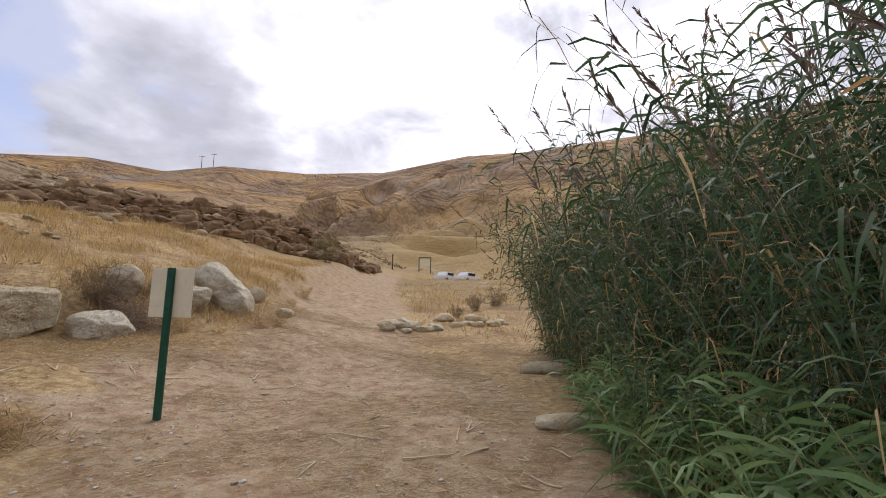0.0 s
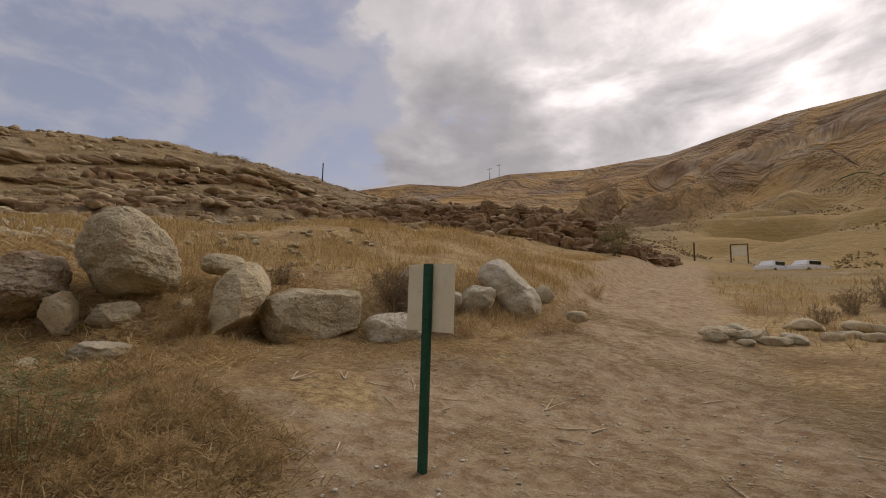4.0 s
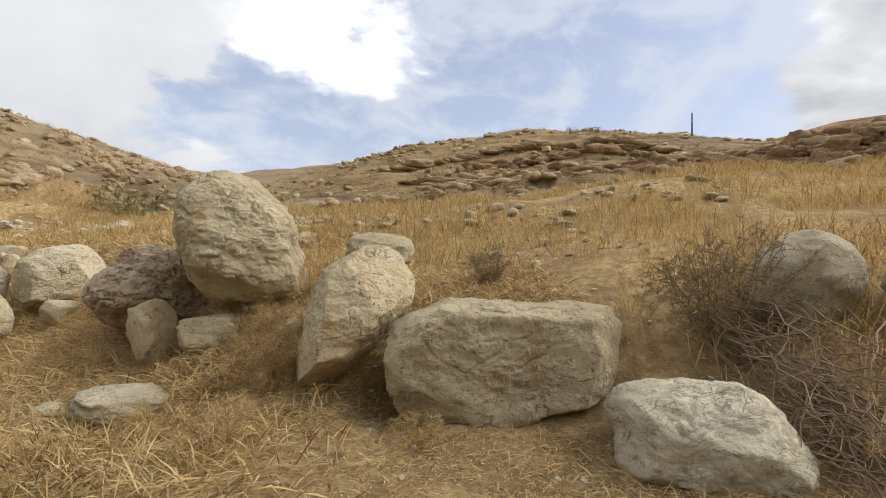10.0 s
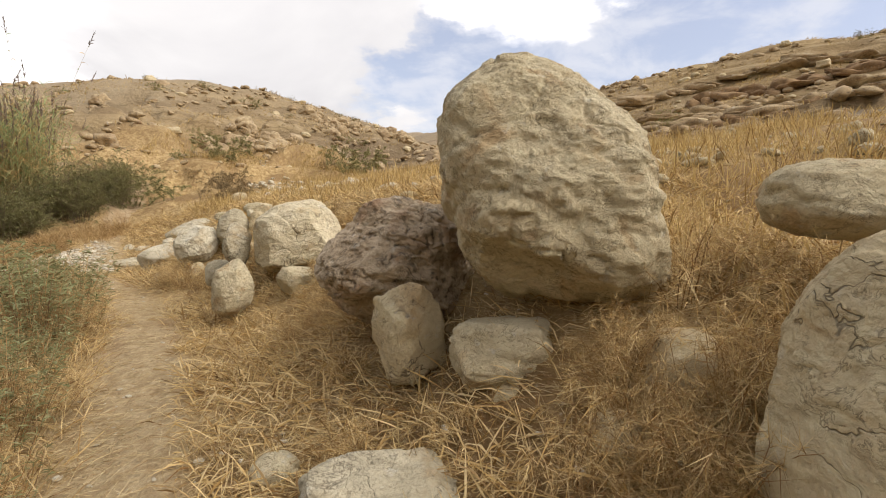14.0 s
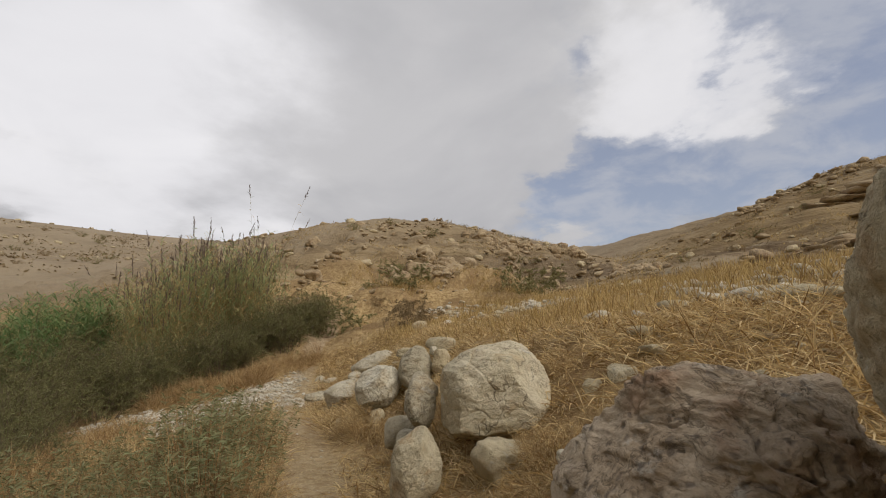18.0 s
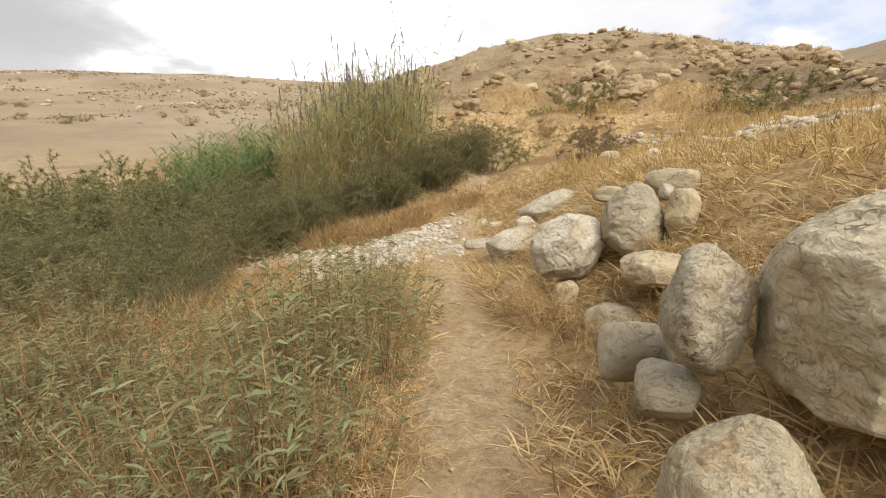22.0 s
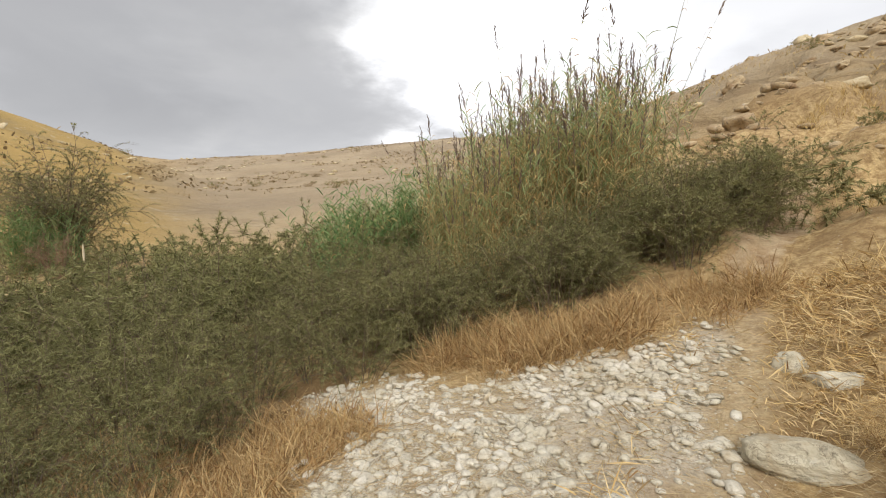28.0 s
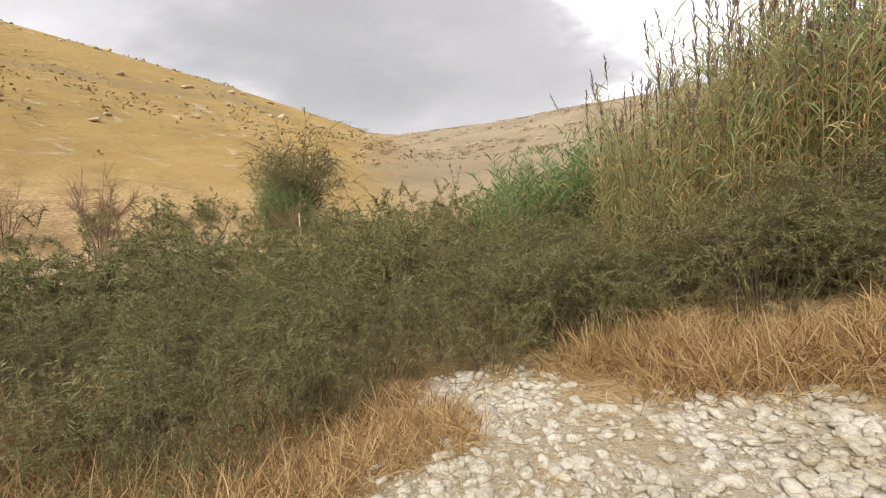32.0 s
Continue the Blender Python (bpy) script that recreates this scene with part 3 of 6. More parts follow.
SHRUB_LEAF = blade_material("shrub_leaf", (0.185, 0.185, 0.068), (0.37, 0.355, 0.165), (0.075, 0.068, 0.027), 0.3, 0.75)
HERB_LEAF = blade_material("herb_leaf", (0.19, 0.205, 0.09), (0.33, 0.345, 0.185), (0.23, 0.16, 0.07), 0.3, 0.85)
SCRUB = blade_material("dry_scrub", (0.29, 0.215, 0.12), (0.38, 0.29, 0.165), (0.19, 0.135, 0.075), 0.2, 0.9)
SCRUB_GREEN = blade_material("scrub_leaf", (0.25, 0.24, 0.105), (0.34, 0.315, 0.15), (0.17, 0.155, 0.07), 0.2, 0.85)
BARE_TWIG = blade_material("bare_twig", (0.22, 0.14, 0.09), (0.29, 0.19, 0.125), (0.15, 0.095, 0.06), 0.0, 0.85)
TWIG = blade_material("twig", (0.15, 0.105, 0.075), (0.21, 0.155, 0.115), (0.10, 0.07, 0.05), 0.0, 0.85)


def plain_material(name, a, b, scale=8.0, rough=0.6, metal=0.0, bump=0.15):
    m, n = material(name)
    co = n.add("ShaderNodeTexCoord").outputs["Object"]
    f = n.noise(co, scale, 6, 0.65)
    col = n.mix(n.span(f, 0.35, 0.65), (*a, 1), (*b, 1))
    col = n.mix(n.math("MULTIPLY", n.span(n.noise(co, scale * 5, 4, 0.7), 0.58, 0.7), 0.4), col, (a[0] * 0.5, a[1] * 0.5, a[2] * 0.5, 1))
    finish(n, col, rough, f, bump, 0.01, metal)
    return m


GREEN_PAINT = plain_material("green_paint", (0.008, 0.062, 0.038), (0.014, 0.085, 0.052), 14, 0.42)
PANEL_BACK = plain_material("panel_back", (0.68, 0.635, 0.47), (0.75, 0.70, 0.54), 5, 0.5)
POLE_WOOD = plain_material("pole_wood", (0.06, 0.05, 0.045), (0.10, 0.085, 0.07), 6, 0.85)
CAR_WHITE = plain_material("white_car_paint", (0.74, 0.75, 0.76), (0.80, 0.80, 0.81), 2, 0.25, 0.0, 0.0)
CAR_GLASS = plain_material("car_window", (0.01, 0.012, 0.014), (0.02, 0.022, 0.025), 2, 0.08, 0.0, 0.0)
RUBBER = plain_material("rubber", (0.015, 0.015, 0.015), (0.025, 0.025, 0.025), 9, 0.8)
PLASTIC_GREEN = plain_material("green_plastic", (0.02, 0.36, 0.13), (0.04, 0.45, 0.18), 6, 0.45)
PLASTIC = plain_material("white_plastic", (0.75, 0.74, 0.76), (0.82, 0.80, 0.82), 6, 0.5)


# ---- mesh helpers ----


def mesh_of(name, verts, tris, mat, smooth_faces=False):
    me = bpy.data.meshes.new(name)
    verts, tris = np.asarray(verts, np.float32), np.asarray(tris, np.int32)
    me.vertices.add(len(verts))
    me.vertices.foreach_set("co", verts.ravel())
    me.loops.add(tris.size)
    me.loops.foreach_set("vertex_index", tris.ravel())
    me.polygons.add(len(tris))
    me.polygons.foreach_set("loop_start", np.arange(0, tris.size, tris.shape[1], dtype=np.int32))
    if smooth_faces:
        me.polygons.foreach_set("use_smooth", np.ones(len(tris), bool))
    me.update(calc_edges=True)
    me.materials.append(mat)
    return me


def thing(name, me, m, label, category, group="", kind=""):
    ob = new(name, me)
    ob.matrix_world = m
    return tagged(ob, label, category, group, kind)


def holder(name, m, label, category, group="", kind=""):
    ob = new(name)
    ob.empty_display_size = 0.2
    ob.matrix_world = m
    return tagged(ob, label, category, group, kind)


def part_mesh(name, me, parent, label="", local=None):
    ob = new(name, me)
    ob.parent = parent
    if local is not None:
        ob.matrix_basis = local
    return tagged(ob, label)


def part(name, bm, mat, parent, label="", local=None):
    me = bpy.data.meshes.new(name)
    bm.to_mesh(me)
    bm.free()
    me.materials.append(mat)
    return part_mesh(name, me, parent, label, local)


def box_bm(sx, sy, sz, centre=(0, 0, 0), bevel=0.0):
    bm = bmesh.new()
    bmesh.ops.create_cube(bm, size=1, matrix=Matrix.Translation(centre) @ Matrix.Diagonal((sx, sy, sz, 1)))
    if bevel:
        bmesh.ops.bevel(bm, geom=bm.edges[:], offset=bevel, segments=2, affect="EDGES", profile=0.6)
    return bm


def unit(v):
    return v / np.maximum(np.linalg.norm(v, axis=-1, keepdims=True), 1e-9)


def blades(base, way, length, width, droop, segs=3, seed=1, belly=0.35):
    """Vertices and triangles of many thin bent leaves."""
    r = np.random.default_rng(seed)
    n = len(base)
    side = unit(np.cross(way, unit(r.normal(size=(n, 3)) + np.array([0, 0, 0.2]))))
    rows = []
    for j in range(segs + 1):
        s = j / segs
        c = base + way * (length * s)[:, None]
        c[:, 2] -= droop * length * s * s
        if j == segs:
            rows.append(c[:, None, :])
        else:
            w = width * (0.5 if segs == 1 else 0.45 + 1.1 * s if s < belly else 1.0 - 0.75 * (s - belly) / (1 - belly)) * 0.5
            rows.append(np.stack([c - side * w[:, None], c + side * w[:, None]], 1))
    verts = np.concatenate(rows, 1)
    per = verts.shape[1]
    t = []
    for j in range(segs - 1):
        a = 2 * j
        t += [(a, a + 1, a + 3), (a, a + 3, a + 2)]
    t.append((2 * segs - 2, 2 * segs - 1, 2 * segs))
    tris = (np.arange(n) * per)[:, None, None] + np.array(t)[None]
    return verts.reshape(-1, 3), tris.reshape(-1, 3)


def tubes(paths, radii, sides=5):
    """Tapered tubes along paths (n, k, 3) with radii (n, k)."""
    n, k, _ = paths.shape
    tan = np.gradient(paths, axis=1)
    a = unit(np.cross(tan, np.array([0.31, 0.17, 0.93]) + 0.001))
    b = unit(np.cross(tan, a))
    ang = np.linspace(0, 2 * np.pi, sides, endpoint=False)
    ring = a[:, :, None, :] * np.cos(ang)[None, None, :, None] + b[:, :, None, :] * np.sin(ang)[None, None, :, None]
    v = paths[:, :, None, :] + ring * radii[:, :, None, None]
    t = []
    for i in range(k - 1):
        for s in range(sides):
            p, q = i * sides + s, i * sides + (s + 1) % sides
            t += [(p, q, q + sides), (p, q + sides, p + sides)]
    for s in range(1, sides - 1):
        t.append(((k - 1) * sides, (k - 1) * sides + s, (k - 1) * sides + s + 1))
    tris = (np.arange(n) * k * sides)[:, None, None] + np.array(t)[None]
    return v.reshape(-1, 3), tris.reshape(-1, 3)


def join(*pieces):
    verts, tris, at = [], [], 0
    for v, t in pieces:
        verts.append(v)
        tris.append(t + at)
        at += len(v)
    return np.concatenate(verts), np.concatenate(tris)


def sphere_points(level):
    bm = bmesh.new()
    bmesh.ops.create_icosphere(bm, subdivisions=level, radius=1)
    v = np.array([p.co[:] for p in bm.verts])
    t = np.array([[p.index for p in f.verts] for f in bm.faces])
    bm.free()
    return v, t


SPHERES = {k: sphere_points(k) for k in (1, 2, 3, 4, 5, 6, 7)}


def stone_shape(size, seed, level=5, square=2.6, cuts=7, rough=0.07, deep=0.88):
    """A boulder about the origin: a squared ball with broken faces, dents and grain."""
    v, t = SPHERES[level]
    r = np.random.default_rng(seed)
    p = v / (np.sum(np.abs(v) ** square, 1) ** (1 / square))[:, None]
    for _ in range(cuts):
        nrm = unit(r.normal(size=3))
        d = r.uniform(0.62, 0.90)
        over = np.maximum(p @ nrm - d, 0)
        p = p - over[:, None] * nrm * deep
    q = v * 1.4 + seed * 3.7
    p = p * (1 + rough * 1.1 * fbm(q, 3, seed) + rough * 0.30 * fbm(q * 4.1, 4, seed + 5, 0.6))[:, None]
    crease = np.abs(fbm(q * 1.7, 3, seed + 9))
    p = p * (1 - 0.035 * (1 - smooth(crease, 0.0, 0.10)) * (rough / 0.07))[:, None]
    if level >= 5:
        f = fbm(v * np.array([2.2, 2.2, 4.0]) + seed * 1.9, 4, seed + 13, 0.55) * 3.0
        p = p * (1 + 0.017 * (np.floor(f) + smooth(f - np.floor(f), 0.6, 1.0)))[:, None]
    lo, hi = p.min(0), p.max(0)
    p = (p - (lo + hi) / 2) / (hi - lo)
    return p * np.array(size), t


def boulder(x, y, z, w, d, h, az=0, roll=0, mat=None, label="", seed=1, level=5, name="boulder", pitch=0, **shape):
    """A boulder with its middle at (x, y, z); w across, d away and h up as one looks along the bearing az."""
    v, t = stone_shape((w, d, h), seed, level, **shape)
    me = mesh_of(name, v, t, mat or ROCK, True)
    return thing(name, me, pose(x, y, z, pitch, roll, az), label or "weathered pale limestone boulder beside the footpath", "boulder", "boulders along the path")


def cut_stone(rim, front, back, tilt, crisp, seed, level=6, rough=0.02, faces=()):
    """A broken boulder about the origin: rim faces (turn in degrees, metres from the middle) seen from the front, a front, a back and further faces; crisp sets how sharp the edges are."""
    v, t = SPHERES[level]
    r = np.random.default_rng(seed)
    f = radians(tilt)
    sides = [(math.cos(radians(a)) * math.cos(f), k * math.sin(f), math.sin(radians(a)) * math.cos(f), d * math.cos(f)) for a, d in rim for k in (-1, 1)]
    sides += [(0, -1, 0, front), (0, 1, 0, back), *faces]
    sides = np.array(sides)
    sides[:, :3] = unit(sides[:, :3])
    reach = (np.maximum(v @ sides[:, :3].T, 0) / sides[:, 3]) ** crisp
    p = v / (reach.sum(1) ** (1 / crisp))[:, None]
    # a few shallow broken faces towards the front
    for _ in range(7):
        nrm = unit(np.array([r.normal(0, 0.7), -abs(r.normal(0.6, 0.4)), r.normal(0.1, 0.6)]))
        over = p @ nrm
        p = p - np.maximum(over - over.max() * r.uniform(0.82, 0.93), 0)[:, None] * nrm * 0.8
    size = float(np.ptp(p, 0).mean())
    q = p + seed * 3.7
    lump = fbm(q * 2.2 / size, 3, seed) * 0.016 * size
    grit = (0.3 - np.abs(fbm(q * np.array([7.0, 7.0, 11.0]), 4, seed + 5, 0.6))) * rough * 0.4
    crease = np.abs(fbm(q * 3.1 / size, 3, seed + 9))
    crack = (1 - smooth(crease, 0.0, 0.07)) * rough * 0.9
    plate = fbm(q * np.array([3.2, 3.2, 6.0]) + 0.6 * p[:, [2, 0, 1]], 4, seed + 13, 0.55) * 3.2
    plate = (np.floor(plate) + smooth(plate - np.floor(plate), 0.62, 1.0)) * rough * 0.55
    return p + unit(p) * (lump + grit - crack + plate)[:, None], t


def cut_boulder(x, y, z, az, rim, front, back, tilt, crisp, mat, label, seed, level=6, rough=0.02, faces=()):
    v, t = cut_stone(rim, front, back, tilt, crisp, seed, level, rough, faces)
    return thing("boulder", mesh_of("boulder", v, t, mat, True), pose(x, y, z, 0, 0, az), label, "boulder", "boulders along the path")


# ---- the ground: one sheet, fine near the walk and coarse to the horizon ----


BED = [(-11.95, -7.3), (-12.9, -7.8), (-13.6, -7.0), (-14.6, -6.8), (-15.4, -6.3), (-16.4, -6.4), (-16.3, -5.9), (-15.3, -5.1), (-14.2, -4.0), (-13.2, -3.9), (-12.5, -4.5), (-12.5, -5.5), (-12.45, -6.5)]


def gravel_zone(x, y):
    """Under 1 on the gravel of the stream bed, over 1 off it."""
    x, y = np.asarray(x, float), np.asarray(y, float)
    inside = np.zeros(np.shape(x), bool)
    for (ax, ay), (bx, by) in zip(BED, BED[1:] + BED[:1]):
        cross = ((ay > y) != (by > y)) & (x < (bx - ax) * (y - ay) / (by - ay + 1e-12) + ax)
        inside ^= cross
    d, _ = off_line(x, y, BED + BED[:1])
    return 1 + np.where(inside, -d, d) + 0.55 * fbm2(x, y, 0.75, 4, 51).reshape(np.shape(x))


def dirt_zone(x, y):
    road, _ = off_line(x, y, ROAD)
    foot, _ = off_line(x, y, PATH)
    apron = np.hypot((x + 3.3) / 2.7, (y - 7.3) / 2.3)
    wob = 0.35 * fbm2(x, y, 0.6, 3, 21).reshape(np.shape(x))
    return np.maximum(np.maximum(smooth(road + 1.6 * wob, 3.6, 1.2), 0.8 * smooth(foot + 0.5 * wob, 0.55, 0.1)), smooth(apron + 0.9 * wob, 1.3, 0.6))


def build_ground():
    n = 600
    s = np.linspace(-1, 1, n)
    g = 4.4 * np.sinh(6.0 * s)
    gx, gy = np.meshgrid(g - 7.5, g + 2.5, indexing="ij")
    x, y = gx.ravel(), gy.ravel()
    z = land(x, y)
    i = np.arange(n * n).reshape(n, n)
    quads = np.stack([i[:-1, :-1], i[1:, :-1], i[1:, 1:], i[:-1, 1:]], -1).reshape(-1, 4)
    me = mesh_of("ground", np.stack([x, y, z], 1), quads, GROUND, True)
    u = hill_side(x, y)
    r = np.hypot(x + 7, y - 2)
    east = smooth(off_line(x, y, EAST)[0], 95, 62) * smooth(np.degrees(np.arctan2(-(x + 13.6), y + 2.8)) % 360, 199, 211)
    south = smooth(off_line(x, y, SOUTH)[0], 130, 100)
    zones = {
        "dirt": dirt_zone(x, y),
        "foot": smooth(off_line(x, y, PATH)[0] + 0.3 * fbm2(x, y, 0.9, 3, 23), 0.5, 0.1) * smooth(-x, 5.2, 7.0) * smooth(x, -19.0, -16.5),
        "gravel": smooth(gravel_zone(x, y), 1.15, 0.75),
        "hill": np.maximum(smooth(u, 9, 15) * smooth(r, 12, 20), smooth(r, 20, 34)) * (1 - smooth(off_line(x, y, ROAD)[0], 3.2, 2.0) * smooth(60 - y, 0, 20)),
        "golden": np.maximum(east, smooth(x, -26, -4) * smooth(y, 15, 30) * (1 - smooth(y, 190, 300)) * 0.8),
        "south": south * (1 - east),
        "faraway": smooth(r, 130, 260),
    }
    zones["golden"] = zones["golden"] * smooth(off_line(x, y, SOUTH_WEST)[0], 18, 34)
    for k, v in zones.items():
        me.attributes.new(k, "FLOAT", "POINT").data.foreach_set("value", v.astype(np.float32))
    thing("ground", me, Matrix(), "dry stony ground with a trodden dirt track and straw", "ground", kind="structure")


build_ground()

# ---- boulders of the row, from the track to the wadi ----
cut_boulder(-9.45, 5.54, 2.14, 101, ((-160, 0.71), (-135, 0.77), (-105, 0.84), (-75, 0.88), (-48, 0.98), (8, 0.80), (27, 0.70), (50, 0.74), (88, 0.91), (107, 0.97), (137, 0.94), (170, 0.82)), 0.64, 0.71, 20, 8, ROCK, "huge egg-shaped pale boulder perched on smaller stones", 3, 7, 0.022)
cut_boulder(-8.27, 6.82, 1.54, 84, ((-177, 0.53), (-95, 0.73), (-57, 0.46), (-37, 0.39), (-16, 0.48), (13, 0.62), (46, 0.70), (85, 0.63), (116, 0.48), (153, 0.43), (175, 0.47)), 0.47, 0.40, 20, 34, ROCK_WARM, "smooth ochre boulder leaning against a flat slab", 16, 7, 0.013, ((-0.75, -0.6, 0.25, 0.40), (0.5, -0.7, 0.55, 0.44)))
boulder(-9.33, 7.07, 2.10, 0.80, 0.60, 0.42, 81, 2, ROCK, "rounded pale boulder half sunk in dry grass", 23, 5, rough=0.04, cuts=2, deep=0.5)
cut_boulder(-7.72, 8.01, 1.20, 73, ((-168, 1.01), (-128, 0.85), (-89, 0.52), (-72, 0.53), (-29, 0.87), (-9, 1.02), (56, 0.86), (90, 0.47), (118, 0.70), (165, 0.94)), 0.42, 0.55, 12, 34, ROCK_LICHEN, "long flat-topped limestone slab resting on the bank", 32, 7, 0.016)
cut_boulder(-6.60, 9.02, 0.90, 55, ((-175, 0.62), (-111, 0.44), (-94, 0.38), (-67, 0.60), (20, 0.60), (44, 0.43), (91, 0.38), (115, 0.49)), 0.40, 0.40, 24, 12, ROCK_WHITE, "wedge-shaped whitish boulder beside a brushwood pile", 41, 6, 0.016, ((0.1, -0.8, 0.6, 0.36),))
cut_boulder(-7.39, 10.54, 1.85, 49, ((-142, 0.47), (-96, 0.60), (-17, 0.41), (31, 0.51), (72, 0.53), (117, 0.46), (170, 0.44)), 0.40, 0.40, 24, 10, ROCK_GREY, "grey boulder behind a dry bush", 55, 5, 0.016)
boulder(-6.83, 10.96, 1.92, 0.39, 0.33, 0.37, 43, 0, ROCK, "fist of pale rock wedged between boulders", 61, 4)
boulder(-6.23, 10.46, 1.53, 0.35, 0.30, 0.38, 43, 0, ROCK_GREY, "small rounded grey boulder among larger ones", 62, 4)
cut_boulder(-6.02, 11.05, 1.52, 33, ((-137, 0.50), (-100, 0.50), (-41, 0.37), (-14, 0.40), (35, 0.51), (85, 0.35), (125, 0.41), (175, 0.42)), 0.32, 0.3, 24, 14, ROCK_GREY, "angular grey boulder beside a white one", 73, 5, 0.018)
cut_boulder(-5.82, 12.38, 1.72, 27, ((-153, 0.58), (-120, 0.67), (-78, 0.86), (-27, 0.93), (19, 0.67), (45, 0.51), (82, 0.82), (122, 1.04)), 0.60, 0.6, 24, 12, ROCK_WHITE, "big whitish boulder with a sloping face", 86, 6, 0.018)
boulder(-5.33, 13.23, 1.72, 0.49, 0.42, 0.50, 22, 0, ROCK, "pale round boulder at the edge of the track", 91, 4)
boulder(-4.35, 12.75, 1.20, 0.50, 0.4, 0.30, 19, 0, ROCK, "low pale stone at the edge of the track", 92, 4)
boulder(-9.25, 5.36, 1.18, 0.70, 0.59, 0.44, 102, 0, ROCK, "cracked round boulder under the huge one", 101, 5)
boulder(-9.02, 5.47, 0.96, 0.32, 0.27, 0.28, 96, 0, ROCK_WARM, "small stone under a cracked boulder", 102, 4)
boulder(-9.42, 4.69, 1.20, 0.50, 0.42, 0.64, 110, -12, ROCK_WARM, "stubby buff boulder propping larger rocks", 103, 5, cuts=8)
boulder(-8.46, 4.88, 0.67, 0.75, 0.64, 0.34, 117, 4, ROCK_GREY, "low grey boulder lying in dry grass", 104, 5, cuts=8)
boulder(-8.69, 4.17, 0.56, 0.28, 0.24, 0.20, 127, 0, ROCK, "low buff stone lying in dry grass", 105, 4)
boulder(-8.70, 5.96, 0.98, 0.30, 0.26, 0.24, 90, 0, ROCK_WARM, "half-buried buff stone in rusty weeds", 106, 4)
boulder(-8.94, 6.23, 1.26, 0.35, 0.30, 0.38, 85, 0, ROCK_WARM, "half-buried buff stone in rusty weeds", 107, 4)
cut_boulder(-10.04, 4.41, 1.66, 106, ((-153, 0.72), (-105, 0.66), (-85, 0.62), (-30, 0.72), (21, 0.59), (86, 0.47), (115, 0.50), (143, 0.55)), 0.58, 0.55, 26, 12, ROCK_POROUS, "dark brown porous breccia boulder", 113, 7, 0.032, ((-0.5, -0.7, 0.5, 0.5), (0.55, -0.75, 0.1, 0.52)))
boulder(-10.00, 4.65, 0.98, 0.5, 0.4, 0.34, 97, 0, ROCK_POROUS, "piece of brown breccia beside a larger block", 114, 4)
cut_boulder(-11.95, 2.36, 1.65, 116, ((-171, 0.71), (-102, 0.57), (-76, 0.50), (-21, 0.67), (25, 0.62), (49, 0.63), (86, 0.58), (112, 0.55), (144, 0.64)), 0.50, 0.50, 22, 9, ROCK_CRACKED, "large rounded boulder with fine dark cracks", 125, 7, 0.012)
boulder(-11.36, 2.68, 1.17, 0.46, 0.39, 0.36, 111, 0, ROCK, "pale stone propping a rounded boulder", 126, 4)
boulder(-11.95, 3.34, 1.73, 0.20, 0.17, 0.24, 106, 0, ROCK, "pale stone in rusty grass", 231, 4)
boulder(-12.03, 3.59, 1.86, 0.30, 0.26, 0.24, 100, 8, ROCK, "pale stone in rusty grass", 232, 4)
boulder(-11.15, 3.60, 1.30, 0.62, 0.45, 0.20, 104, 8, ROCK_GREY, "flat grey slab lying in dry grass", 233, 4, square=4.0, cuts=9)
cut_boulder(-11.05, 2.06, 1.14, 117, ((-170, 0.29), (-96, 0.40), (-51, 0.33), (-1, 0.22), (27, 0.23), (88, 0.34), (132, 0.25), (175, 0.25)), 0.25, 0.25, 24, 11, ROCK, "upright grey boulder with white patches", 127, 6, 0.010)
boulder(-11.94, 1.16, 1.12, 0.42, 0.36, 0.40, 122, 0, ROCK_GREY, "dark grey rounded stone among boulders", 128, 4)
boulder(-11.67, 1.50, 1.09, 0.30, 0.26, 0.30, 115, 0, ROCK_GREY, "small grey stone at the foot of a boulder", 228, 4)
cut_boulder(-11.64, 1.66, 1.56, 106, ((-154, 0.22), (-114, 0.29), (-52, 0.28), (-12, 0.17), (52, 0.23), (110, 0.30), (163, 0.21)), 0.28, 0.30, 26, 14, ROCK_GREY, "angular grey boulder among rounded ones", 129, 6, 0.010)
boulder(-12.70, 3.05, 1.62, 0.32, 0.3, 0.32, 103, 0, ROCK, "pale stone in rusty grass", 130, 4)
boulder(-12.95, 3.40, 1.72, 0.40, 0.35, 0.32, 100, 0, ROCK, "pale stone in rusty grass", 131, 4)
cut_boulder(-13.24, -0.39, 1.40, 123, ((-166, 0.43), (-136, 0.46), (-94, 0.46), (-59, 0.38), (-23, 0.35), (33, 0.41), (75, 0.38), (104, 0.35), (126, 0.37), (165, 0.43)), 0.35, 0.35, 24, 10, ROCK_NET, "pale boulder netted with dark cracks", 142, 6, 0.014)
cut_boulder(-13.53, 0.14, 1.71, 111, ((-142, 0.38), (-113, 0.42), (-66, 0.40), (-18, 0.32), (20, 0.27), (38, 0.30), (70, 0.35), (130, 0.33), (172, 0.36)), 0.30, 0.30, 24, 10, ROCK_GREY, "upright grey-green boulder among dry grass", 143, 6, 0.012)
boulder(-13.73, 0.30, 1.96, 0.14, 0.12, 0.14, 111, 15, ROCK_WHITE, "white chip of rock lodged between boulders", 144, 4)
boulder(-13.65, 0.50, 1.76, 0.27, 0.30, 0.50, 107, 8, ROCK_WARM, "smooth buff boulder leaning on another", 145, 5)
